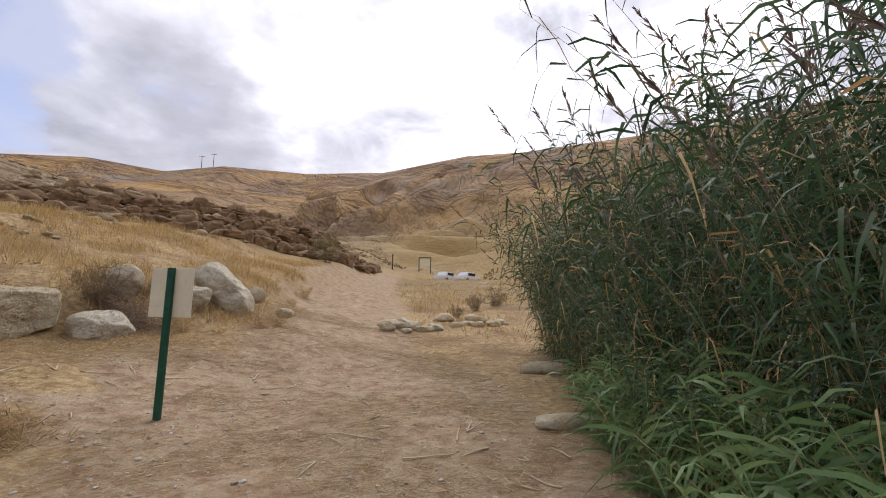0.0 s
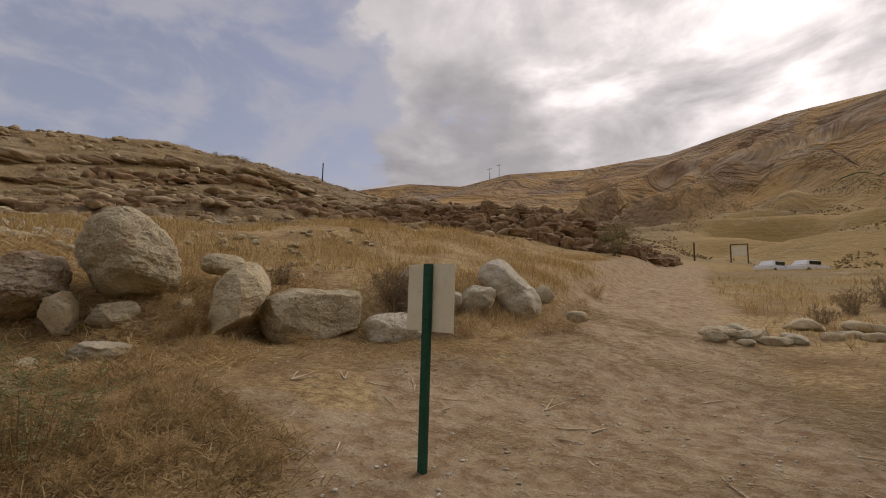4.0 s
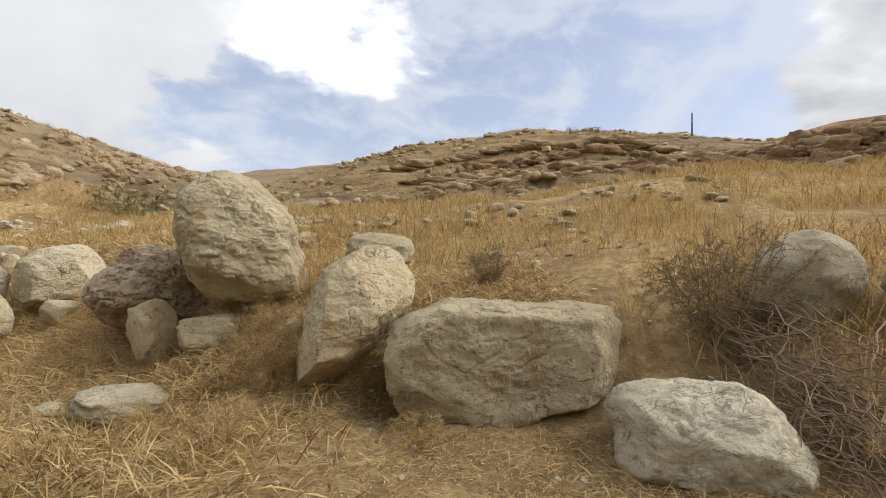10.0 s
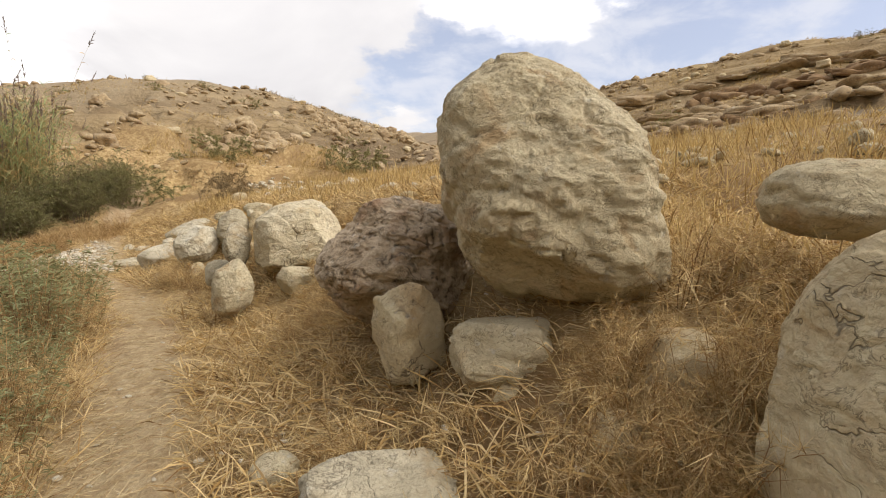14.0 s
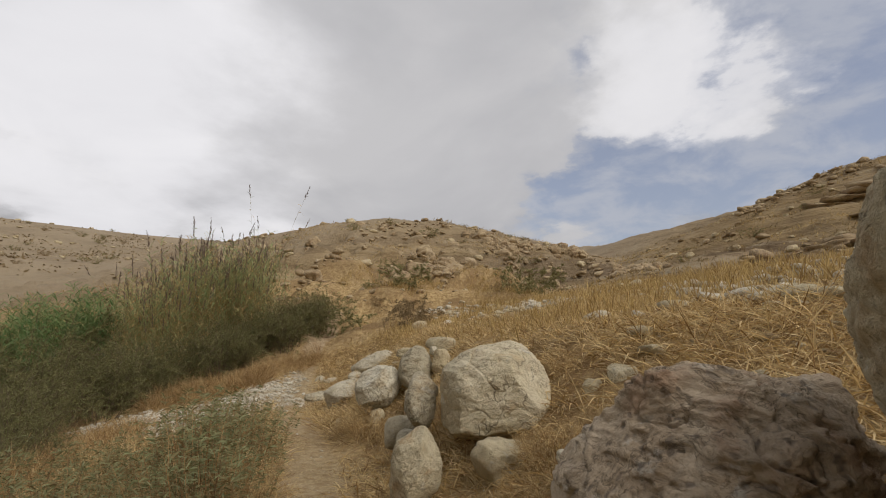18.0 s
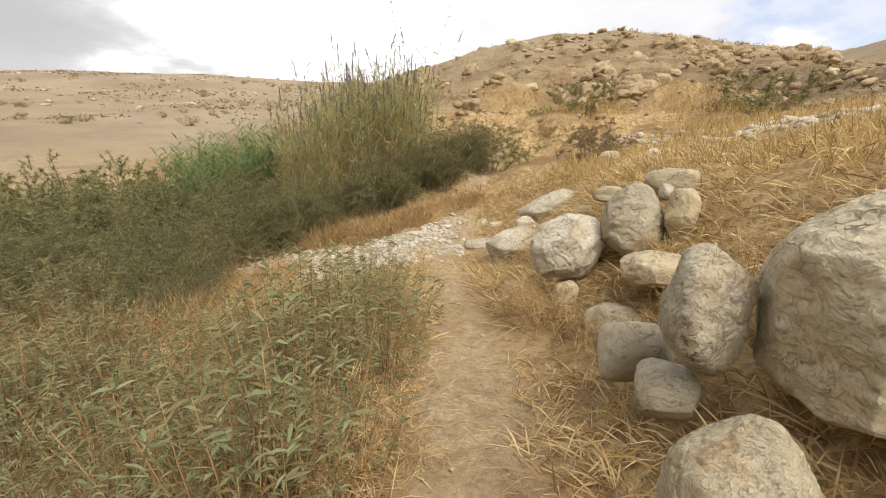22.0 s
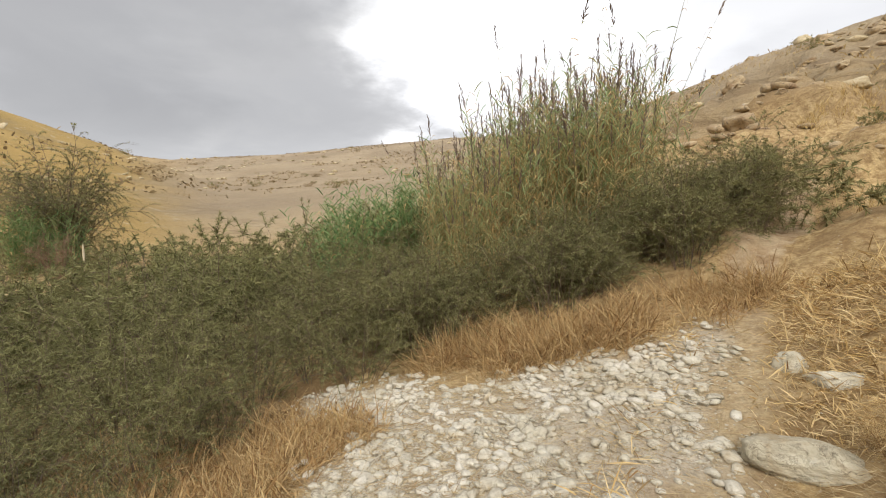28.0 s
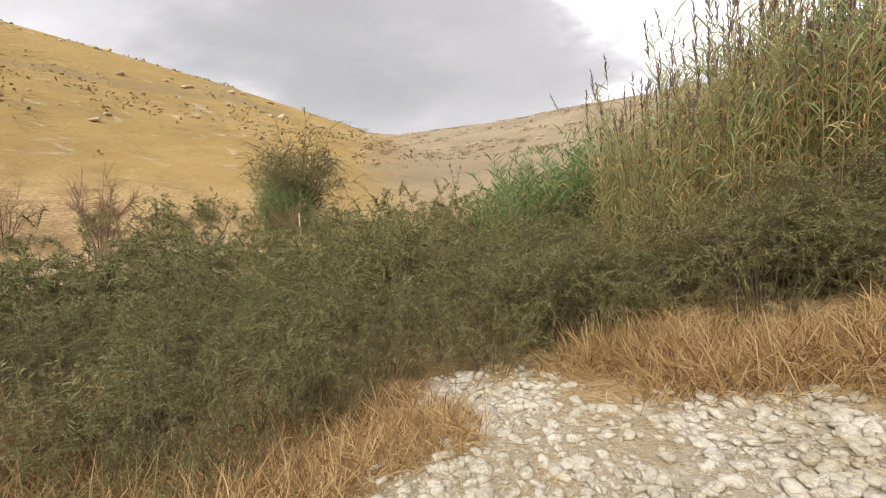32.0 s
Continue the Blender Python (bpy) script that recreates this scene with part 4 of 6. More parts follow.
cut_boulder(-14.96, -2.72, 0.98, 135, ((-163, 0.63), (-80, 0.34), (-63, 0.34), (-11, 0.58), (54, 0.59), (101, 0.28), (128, 0.40)), 0.74, 0.4, 22, 11, ROCK_WHITE, "long low white boulder at the path", 146, 6, 0.012)
cut_boulder(-16.33, -3.31, 1.52, 129, ((-122, 0.53), (-83, 0.30), (-25, 0.43), (56, 0.46), (105, 0.25), (126, 0.28)), 0.38, 0.35, 24, 11, ROCK_WHITE, "sloping white boulder in the grass", 147, 5, 0.014)
boulder(-15.75, -3.35, 1.16, 0.46, 0.4, 0.34, 125, 0, ROCK_WHITE, "small white stone in the grass", 148, 4)
cut_boulder(-13.04, 0.67, 1.38, 100, ((-175, 0.32), (-146, 0.28), (-79, 0.18), (-6, 0.30), (74, 0.18), (90, 0.16), (113, 0.19)), 0.34, 0.3, 20, 16, ROCK_WARM, "flat tilted slab of buff rock", 149, 6, 0.014)
boulder(-12.85, 0.42, 0.90, 0.46, 0.4, 0.34, 109, 0, ROCK_GREY, "low grey stone under a flat slab", 150, 4)
boulder(-18.54, -3.60, 2.33, 0.56, 0.48, 0.52, 125, 0, ROCK_WARM, "round buff boulder on the slope", 151, 4)
boulder(-14.30, 0.05, 2.02, 0.52, 0.4, 0.32, 108, -6, ROCK, "pale boulder sunk in dry grass", 152, 4)
boulder(-14.10, -0.55, 1.89, 0.36, 0.3, 0.19, 116, 0, ROCK, "pale stone sunk in dry grass", 153, 4)
boulder(-16.67, -2.32, 1.82, 0.45, 0.4, 0.42, 119, 0, ROCK_WARM, "buff stone on the slope", 154, 4)
boulder(-13.31, -1.20, 0.72, 0.30, 0.26, 0.30, 135, 0, ROCK_WARM, "small upright stone at the path", 155, 4)
boulder(-13.04, -0.23, 0.95, 0.23, 0.20, 0.34, 126, 0, ROCK_WARM, "small upright stone at the path", 156, 4)
boulder(-15.20, -1.62, 1.48, 0.45, 0.4, 0.36, 119, 0, ROCK, "pale stone in the grass", 157, 4)
boulder(-16.61, -5.13, 0.80, 0.66, 0.56, 0.47, 136, -12, ROCK_WHITE, "white boulder at the edge of the gravel", 161, 5)
boulder(-19.90, -8.30, 1.30, 1.10, 0.7, 0.50, 132, -8, ROCK_WHITE, "white boulder by the far path", 162, 4)
boulder(-20.90, -8.90, 1.60, 1.00, 0.7, 0.62, 130, 0, ROCK_WHITE, "white boulder by the far path", 163, 4)
boulder(-24.00, -11.90, 1.90, 1.10, 0.8, 0.60, 131, 0, ROCK_WHITE, "white boulder by the far path", 164, 4)
boulder(-15.60, -4.45, 0.66, 0.78, 0.5, 0.32, 133, 0, ROCK_GREY, "low grey boulder half buried by the path", 165, 5)
boulder(-18.40, -6.50, 1.15, 0.75, 0.5, 0.46, 129, 0, ROCK_WHITE, "white boulder by the path", 166, 4)
boulder(-17.20, -5.95, 0.86, 0.50, 0.4, 0.30, 133, 0, ROCK_WHITE, "white stone by the path", 167, 4)
boulder(-16.60, -5.50, 0.80, 0.46, 0.4, 0.50, 138, 0, ROCK_WHITE, "white stone by the path", 168, 4)
# stones beyond the track in the north, and by the reeds
boulder(-1.75, 16.20, land(-1.75, 16.20) + 0.08, 0.95, 0.7, 0.36, 3, 0, ROCK, "rounded boulder at the far edge of the track", 171, 4)
boulder(-1.05, 16.40, land(-1.05, 16.40) + 0.09, 0.70, 0.6, 0.39, 1, 0, ROCK_WARM, "rounded boulder at the far edge of the track", 172, 4)
boulder(0.10, 18.60, land(0.10, 18.60) + 0.09, 0.98, 0.8, 0.43, -3, 0, ROCK_WARM, "rounded boulder in golden grass", 173, 4)
boulder(-0.60, 16.10, land(-0.60, 16.10) + 0.06, 0.70, 0.5, 0.25, -1, 0, ROCK, "low stone at the far edge of the track", 174, 4)
boulder(1.40, 18.90, land(1.40, 18.90) + 0.09, 0.98, 0.8, 0.43, -8, 0, ROCK_WARM, "rounded boulder in golden grass", 175, 4)
boulder(0.95, 17.80, land(0.95, 17.80) + 0.06, 0.62, 0.5, 0.29, -7, 0, ROCK, "low stone in golden grass", 176, 4)
boulder(-1.45, 17.20, land(-1.45, 17.20) + 0.08, 0.6, 0.6, 0.34, 1, 0, ROCK_GREY, "rounded boulder at the far edge of the track", 177, 4)
boulder(2.2, 9.75, land(2.2, 9.75) + 0.08, 1.15, 0.6, 0.34, -13, 0, ROCK, "pale stone at the foot of the reeds", 181, 4)
boulder(1.4, 5.45, land(1.4, 5.45) + 0.05, 0.62, 0.45, 0.26, -14, 0, ROCK, "pale stone at the foot of the reeds", 182, 4)

stones = random.Random(23)
for i in range(14):
    k = stones.random()
    x, y, w = -2.0 + 4.6 * k + stones.uniform(-0.3, 0.3), 15.7 + 2.4 * k + stones.uniform(-0.5, 0.5), stones.uniform(0.28, 0.62)
    boulder(x, y, land(x, y) + 0.10 * w, w, w * 0.8, w * 0.62, 0, stones.uniform(-8, 8), stones.choice((ROCK, ROCK_WARM, ROCK_GREY)), "rounded stone in a row at the far edge of the track", 190 + i, 4)

# ---- rock ledges and scattered rocks on the hillsides ----


def block_shape(seed, level):
    """A broken angular block in a unit box."""
    r = np.random.default_rng(seed)
    n = int(r.integers(5, 8))
    rim = [(i * 360 / n + r.uniform(-22, 22), r.uniform(0.36, 0.60)) for i in range(n)]
    v, t = cut_stone(rim, r.uniform(0.35, 0.5), r.uniform(0.35, 0.5), r.uniform(5, 22), 18, seed, level, 0.05)
    lo, hi = v.min(0), v.max(0)
    return (v - (lo + hi) / 2) / (hi - lo), t


def rock_templates(name, mat, count, level, seed):
    made = []
    for i in range(count):
        v, t = block_shape(seed + i, level)
        made.append(mesh_of(name, v, t, mat))
    return made


LEDGE_SHAPES = [block_shape(350 + i, 3) for i in range(8)]
LEDGE = rock_templates("ledge_rock", ROCK_LEDGE, 8, 4, 300)
LEDGE_PALE = rock_templates("outcrop_rock", ROCK_WARM, 6, 3, 330)


def ledge(line, tiers, count, wide, tall, label, rnd, joined=False, mat=None):
    """Layered rocks along a contour line, tier above tier."""
    line = np.array(line)
    pieces = []
    for tier in range(tiers):
        for i in range(count):
            s = (i + rnd.uniform(-0.4, 0.4)) / count * (len(line) - 1)
            s = min(max(s, 0), len(line) - 1.001)
            k = int(s)
            d = line[k + 1] - line[k]
            p = line[k] + d * (s - k)
            nrm = np.array([-d[1], d[0]]) / np.hypot(*d)
            p = p - nrm * (tier * 0.75 - 0.9 + rnd.uniform(-0.3, 0.3))
            w, h = wide * rnd.uniform(0.4, 1.5), tall * rnd.uniform(0.45, 1.6)
            z = land(p[0], p[1]) + h * 0.10
            m = pose(p[0], p[1], z + rnd.uniform(-0.15, 0.15), rnd.uniform(-14, 14), rnd.uniform(-9, 9), math.degrees(math.atan2(d[1], d[0])) + rnd.uniform(-25, 25)) @ Matrix.Diagonal((w, w * rnd.uniform(0.55, 0.9), h, 1))
            pick = rnd.randrange(8)
            if joined:
                v, t = LEDGE_SHAPES[pick]
                a = np.array(m)
                pieces.append((v @ a[:3, :3].T + a[:3, 3], t))
            else:
                thing("ledge_rock", LEDGE[pick], m, label, "rock", "rock ledges")
    if joined:
        thing("ledge_rocks", mesh_of("ledge_rocks", *join(*pieces), mat or ROCK_LEDGE), Matrix(), "brown rock ledges higher on the hillside", "rock", kind="stuff")


rnd = random.Random(5)
brown = "brown weathered rock of a layered ledge"
ledge(OUTCROP[:5], 7, 46, 1.25, 0.85, brown, rnd)
ledge(OUTCROP[4:], 5, 30, 1.3, 0.55, brown, rnd, True)
ledge([(-15, 43), (-21.0, 37), (-27, 32), (-32, 26), (-36, 18), (-37.5, 11)], 2, 44, 2.1, 0.6, brown, rnd, True, ROCK_CRAG)
ledge([(-18, 45), (-24.5, 39), (-31, 33), (-36, 27), (-40, 18), (-41.5, 10)], 1, 60, 2.0, 0.5, brown, rnd, True, ROCK_CRAG)
ledge([(-20, 30), (-25, 27), (-30, 21), (-33, 14), (-33.5, 7)], 1, 46, 1.8, 0.5, brown, rnd, True, ROCK_CRAG)
ledge([(-26, 51), (-36, 42), (-44, 31), (-48, 18), (-48, 8)], 1, 60, 2.2, 0.6, brown, rnd, True, ROCK_CRAG)
ledge([(-24, 46), (-33, 38), (-41, 27), (-44, 14)], 2, 34, 1.8, 0.7, brown, rnd, True)


def scatter(name, mesh_list, count, zone, low, high, label, rnd, sink=0.15, flat=0.65):
    """Loose rocks over a zone given as x0, x1, y0, y1 and a test."""
    x0, x1, y0, y1, keep = zone
    made = 0
    while made < count:
        x, y = rnd.uniform(x0, x1), rnd.uniform(y0, y1)
        if not keep(x, y):
            continue
        w = low * (high / low) ** (rnd.random() ** 2.2)
        m = pose(x, y, land(x, y) + w * flat * (0.5 - sink) * 0.7, rnd.uniform(-12, 12), rnd.uniform(-12, 12), rnd.uniform(0, 360)) @ Matrix.Diagonal((w, w * rnd.uniform(0.6, 0.95), w * flat * rnd.uniform(0.6, 1.1), 1))
        thing(name, mesh_list[rnd.randrange(len(mesh_list))], m, label, "rock", "loose hillside rocks")
        made += 1


def near_crest(crest, near, far):
    def keep(x, y):
        dd = off_line(np.array([x]), np.array([y]), crest)[0][0]
        return near < dd < far
    return keep


scatter("hillside_rock", LEDGE_PALE, 200, (-62, -14, 6, 60, near_crest(WEST, 2, 36)), 0.35, 1.3, "buff rock on the dry west hillside", rnd)
scatter("hillside_rock", LEDGE_PALE, 150, (-60, -22, -40, 4, near_crest(SOUTH_WEST, 0, 25)), 0.25, 1.0, "buff rock on the rocky mound", rnd, 0.4)
CRAG = rock_templates("mound_rock", ROCK_CRAG, 8, 4, 370)
scatter("mound_rock", CRAG, 150, (-46, -24, -26, -2, near_crest(SOUTH_WEST, 2, 22)), 0.5, 1.9, "brown crag on the rocky mound", rnd, 0.95, 0.9)



def crag_face(count, rnd):
    """Knobbly broken rock on the face of the mound, in clusters with bare ground between."""
    pieces, keep = [], near_crest(SOUTH_WEST, 5, 20)
    while len(pieces) < count:
        x, y = rnd.uniform(-48, -22), rnd.uniform(-30, 0)
        if fbm2(x, y, 0.16, 3, 45)[0] < 0.0 or not keep(x, y):
            continue
        w = 0.4 * 4.0 ** (rnd.random() ** 1.8)
        m = pose(x, y, land(x, y) - 0.05 * w, rnd.uniform(-28, 28), rnd.uniform(-28, 28), rnd.uniform(0, 360)) @ Matrix.Diagonal((w, w * rnd.uniform(0.6, 1.0), w * rnd.uniform(0.6, 1.0), 1))
        v, t = CRAG_SHAPES[rnd.randrange(8)]
        a = np.array(m)
        pieces.append((v @ a[:3, :3].T + a[:3, 3], t))
    thing("mound_face", mesh_of("mound_face", *join(*pieces), ROCK_CRAG), Matrix(), "knobbly broken buff rock on the face of the mound", "rock", kind="stuff")


CRAG_SHAPES = [block_shape(390 + i, 4) for i in range(8)]
crag_face(520, rnd)

# ---- the sign on its green post ----


def sign_post():
    zg = land(-3.33, 5.55) - 0.04
    s = holder("sign_post", pose(-3.33, 5.55, zg, 0, 0.4, -7), "dark green metal post with a blank white panel seen from behind", "sign")
    bm = bmesh.new()
    for sx, sy, w, d in ((0, 0, 0.075, 0.012), (-0.034, 0.022, 0.008, 0.044), (0.034, 0.022, 0.008, 0.044)):
        bmesh.ops.create_cube(bm, size=1, matrix=Matrix.Translation((sx, sy, 0.83)) @ Matrix.Diagonal((w, d, 2.0, 1)))
    bmesh.ops.bevel(bm, geom=bm.edges[:], offset=0.0015, segments=1, affect="EDGES")
    part("post", bm, GREEN_PAINT, s, "dark green steel channel post")
    panel = box_bm(0.56, 0.014, 0.60, (0.0, 0.056, 1.53), 0.004)
    p = part("panel", panel, PANEL_BACK, s, "whitish metal panel")
    for z in (1.34, 1.73):
        bm = bmesh.new()
        bmesh.ops.create_cone(bm, cap_ends=True, segments=8, radius1=0.011, radius2=0.009, depth=0.02, matrix=Matrix.Translation((0.0, -0.01, z)) @ Matrix.Rotation(math.pi / 2, 4, "X"))
        part("bolt", bm, GREEN_PAINT, s)


sign_post()


def pole(x, y, h, r, label, arm=0.0):
    z = land(x, y)
    p = holder("utility_pole", pose(x, y, z), label, "pole", "poles on the skyline")
    bm = bmesh.new()
    bmesh.ops.create_cone(bm, cap_ends=True, segments=10, radius1=r, radius2=r * 0.7, depth=h + 0.6, matrix=Matrix.Translation((0, 0, h / 2 - 0.3)))
    part("shaft", bm, POLE_WOOD, p)
    if arm:
        part("crossarm", box_bm(arm, r, r, (0, 0, h * 0.93)), POLE_WOOD, p)


def at_bearing(eye, az, d):
    return eye[0] - d * math.sin(radians(az)), eye[1] + d * math.cos(radians(az))


px, py = at_bearing((-3.3, 6.7), 52, 54)
pole(px, py, 2.4, 0.09, "dark bare post on the west ridge")
px, py = at_bearing((-0.9, 2.3), 28.9, 352)
pole(px, py, 9, 0.22, "utility pole on the far ridge", 4)
px, py = at_bearing((-0.9, 2.3), 27.7, 352)
pole(px, py, 10, 0.22, "utility pole on the far ridge", 4)
pole(-6.2, 56.0, 1.9, 0.10, "dark post beside the track")


def info_board():
    x, y = -2.4, 61.0
    z = land(x, y)
    b = holder("notice_board", pose(x, y, z, 0, 0, 0), "white notice board in a dark frame by the track", "sign")
    part("panel", box_bm(1.4, 0.04, 1.0, (0, 0, 1.35), 0.01), PANEL_BACK, b)
    for sx in (-0.78, 0.78):
        part("post", box_bm(0.12, 0.12, 2.1, (sx, 0, 1.0), 0.01), POLE_WOOD, b)
    part("top_rail", box_bm(1.66, 0.1, 0.1, (0, 0, 2.08), 0.01), POLE_WOOD, b)


info_board()


def car(x, y, turn, label):
    z = land(x, y)
    c = holder("car", pose(x, y, z, 0, 0, turn), label, "car", "parked cars")
    bm = bmesh.new()
    bmesh.ops.create_cube(bm, size=1, matrix=Matrix.Translation((0, 0, 0.62)) @ Matrix.Diagonal((4.3, 1.72, 0.62, 1)))
    bmesh.ops.bevel(bm, geom=bm.edges[:], offset=0.14, segments=3, affect="EDGES")
    part("body", bm, CAR_WHITE, c)
    bm = bmesh.new()
    bmesh.ops.create_cube(bm, size=1, matrix=Matrix.Translation((-0.15, 0, 1.16)) @ Matrix.Diagonal((2.7, 1.55, 0.56, 1)))
    for v in bm.verts:
        if v.co.z > 1.2:
            v.co.x = -0.15 + (v.co.x + 0.15) * 0.62
            v.co.y *= 0.84
    bmesh.ops.bevel(bm, geom=bm.edges[:], offset=0.08, segments=2, affect="EDGES")
    part("roof", bm, CAR_WHITE, c)
    for side in (-1, 1):
        part("window", box_bm(1.75, 0.02, 0.36, (-0.15, side * 0.745, 1.14), 0.006), CAR_GLASS, c, "dark side window")
        for wx in (-1.35, 1.35):
            bm = bmesh.new()
            bmesh.ops.create_cone(bm, cap_ends=True, segments=16, radius1=0.32, radius2=0.32, depth=0.2, matrix=Matrix.Translation((wx, side * 0.78, 0.32)) @ Matrix.Rotation(math.pi / 2, 4, "X"))
            part("wheel", bm, RUBBER, c)
    part("windscreen", box_bm(0.03, 1.25, 0.42, (0.92, 0, 1.14), 0.006), CAR_GLASS, c)


car(0.5, 60.5, 62, "white parked car beyond the track")
car(3.3, 60.0, 55, "white parked car beyond the track")

# ---- giant reeds ----


def reed_clump(seed, stems, height, spread, leaf_mat, dry, plume, leaf_len=0.55, lean=0.25, step=0.125, low_leaf=0.10, wide=(0.022, 0.040), hang=1.0, erect=(0.35, 1.15)):
    r = np.random.default_rng(seed)
    base = np.zeros((stems, 3))
    a, d = r.uniform(0, 2 * np.pi, stems), spread * np.sqrt(r.uniform(0, 1, stems))
    base[:, 0], base[:, 1] = d * np.cos(a), d * np.sin(a)
    base[:, 2] = -0.15
    h = height * r.uniform(0.6, 1.08, stems)
    out = np.stack([np.cos(a), np.sin(a), np.zeros(stems)], 1) * (lean * r.uniform(0.1, 1.0, stems) * (0.3 + d / spread))[:, None]
    k = 6
    s = np.linspace(0, 1, k)
    path = base[:, None, :] + np.array([0, 0, 1.0]) * (h[:, None] * s)[:, :, None] + out[:, None, :] * (h[:, None] * s ** 1.8)[:, :, None]
    rad = np.outer(r.uniform(0.007, 0.013, stems), 1 - 0.8 * s)
    stem = tubes(path, rad, 4)
    lb, lw, ll, ld = [], [], [], []
    for i in range(stems):
        n = int(h[i] / step)
        f = np.linspace(low_leaf, 0.99, n)
        pos = np.stack([np.interp(f, s, path[i, :, c]) for c in range(3)], 1)
        turn = np.cumsum(np.full(n, 2.6)) + r.uniform(0, 6) + r.normal(0, 0.4, n)
        up = r.uniform(*erect, n)
        lb.append(pos)
        lw.append(unit(np.stack([np.cos(turn), np.sin(turn), up], 1)))
        ll.append(leaf_len * r.uniform(0.6, 1.25, n) * (1.0 - 0.35 * f))
        ld.append(hang * r.uniform(0.25, 0.85, n))
    lb, lw, ll, ld = np.concatenate(lb), np.concatenate(lw), np.concatenate(ll), np.concatenate(ld)
    isdry = r.uniform(0, 1, len(lb)) < dry * (1.4 - lb[:, 2] / height)
    g = ~isdry
    wide = r.uniform(*wide, len(lb))
    green = blades(lb[g], lw[g], ll[g], wide[g], ld[g], 3, seed + 1)
    dead = blades(lb[isdry], lw[isdry], ll[isdry], wide[isdry] * 0.8, ld[isdry] + 0.5, 3, seed + 2) if isdry.any() else None
    tops = []
    for i in range(stems):
        if r.random() < plume:
            axis = unit(path[i, -1] - path[i, -3] + r.normal(0, 0.06, 3) * h[i] * 0.2)
            n = 30
            f = r.uniform(0, 0.5, n)
            pb = path[i, -1] + axis * (f - 0.05)[:, None]
            pw = unit(axis * 1.6 + r.normal(0, 0.33, (n, 3)))
            tops.append(blades(pb, pw, r.uniform(0.08, 0.20, n) * (1.1 - f), np.full(n, 0.018), r.uniform(0, 0.3, n), 2, seed + 3 + i))
    return stem, green, dead, tops, leaf_mat


def reed_thing(m, made, label, group):
    stem, green, dead, tops, leaf_mat = made
    c = holder("reed_clump", m, label, "reeds", group)
    tagged(part_mesh("cane_thicket", mesh_of("cane_thicket", *stem, REED_STEM), c, "pale jointed canes"), kind="stuff")
    tagged(part_mesh("foliage", mesh_of("foliage", *green, leaf_mat), c), kind="stuff")
    if dead is not None:
        tagged(part_mesh("dry_foliage", mesh_of("dry_foliage", *dead, REED_DRY), c, "dry straw-coloured leaves"), kind="stuff")
    for t in tops:
        part_mesh("plume", mesh_of("plume", *t, PLUME), c, "brownish feathery plume")
    return c


REED_FRESH = blade_material("fresh_reed_leaf", (0.155, 0.265, 0.095), (0.26, 0.37, 0.145), (0.105, 0.185, 0.07), 0.4, 0.5)
REED_STEM = blade_material("reed_stem", (0.28, 0.24, 0.11), (0.36, 0.29, 0.14), (0.20, 0.19, 0.08), 0.0)
HIDDEN = Matrix.Translation((0, 0, 0))


def grow(templates, spots, rnd, low=0.85, high=1.15, west=0.0):
    """Sets the first thing of each kind, then copies, at the spots (x, y, kind, size)."""
    used = set()
    for x, y, kind, size in spots:
        m = pose(x, y, land(x, y) - 0.03) @ Matrix.Rotation(radians(-west), 4, "Y") @ pose(0, 0, 0, rnd.uniform(-4, 4), rnd.uniform(-4, 4), rnd.uniform(0, 360)) @ Matrix.Scale(size * rnd.uniform(low, high), 4)
        if kind in used:
            copy_thing(templates[kind], m)
        else:
            templates[kind].matrix_world = m
            used.add(kind)
    for k, t in enumerate(templates):
        if k not in used:
            for o in (*t.children_recursive, t):
                bpy.data.objects.remove(o)


track_reeds = [reed_thing(HIDDEN, reed_clump(401 + i, 15, 4.1, 0.5, REED_LEAF, 0.12, 0.35, 0.80, 0.46, 0.085, 0.05, (0.026, 0.048), 1.9), "tall green giant reeds beside the track", "reeds beside the track") for i in range(4)]
track_reeds += [reed_thing(HIDDEN, reed_clump(421 + i, 20, 1.9, 0.5, REED_FRESH, 0.04, 0.0, 0.95, 0.45, 0.10, 0.05, (0.034, 0.062), 1.3), "young bright green reed shoots beside the track", "reeds beside the track") for i in range(3)]
track_reeds.append(reed_thing(HIDDEN, reed_clump(431, 6, 4.5, 0.5, REED_LEAF, 0.3, 1.0, 0.5, 0.62, 0.22, 0.3, (0.022, 0.036), 1.5), "leaning reed stalks with brown plumes beside the track", "reeds beside the track"))
rnd = random.Random(11)
spots = []
for gy in np.arange(-2.4, 10.2, 0.72):
    for gx in np.arange(0, 3.6, 0.56):
        x = 2.15 + 0.12 * max(gy - 4.5, 0) + gx + rnd.uniform(-0.25, 0.25)
        rise = 0.50 + 0.36 * gx
        spots.append((x, gy + rnd.uniform(-0.25, 0.25), rnd.randrange(4), min(rise, 1.2)))
for gy in np.arange(0.7, 5.2, 0.36):
    for gx in (0.0, 0.45):
        spots.append((1.85 + gx + rnd.uniform(-0.12, 0.12), gy, 4 + rnd.randrange(3), rnd.uniform(0.62, 0.9)))
for x, y in ((1.55, 1.35), (1.85, 1.0), (1.75, 1.7), (1.65, 2.2), (2.1, 1.4)):
    spots.append((x, y, 4 + rnd.randrange(3), 0.75))
for gy in np.arange(10.0, 13.6, 0.4):
    for gx in (0.0, 0.55, 1.1):
        spots.append((3.05 + 0.1 * (gy - 10) + gx + rnd.uniform(-0.2, 0.2), gy + rnd.uniform(-0.2, 0.2), rnd.randrange(4), 0.86 + 0.16 * gx))
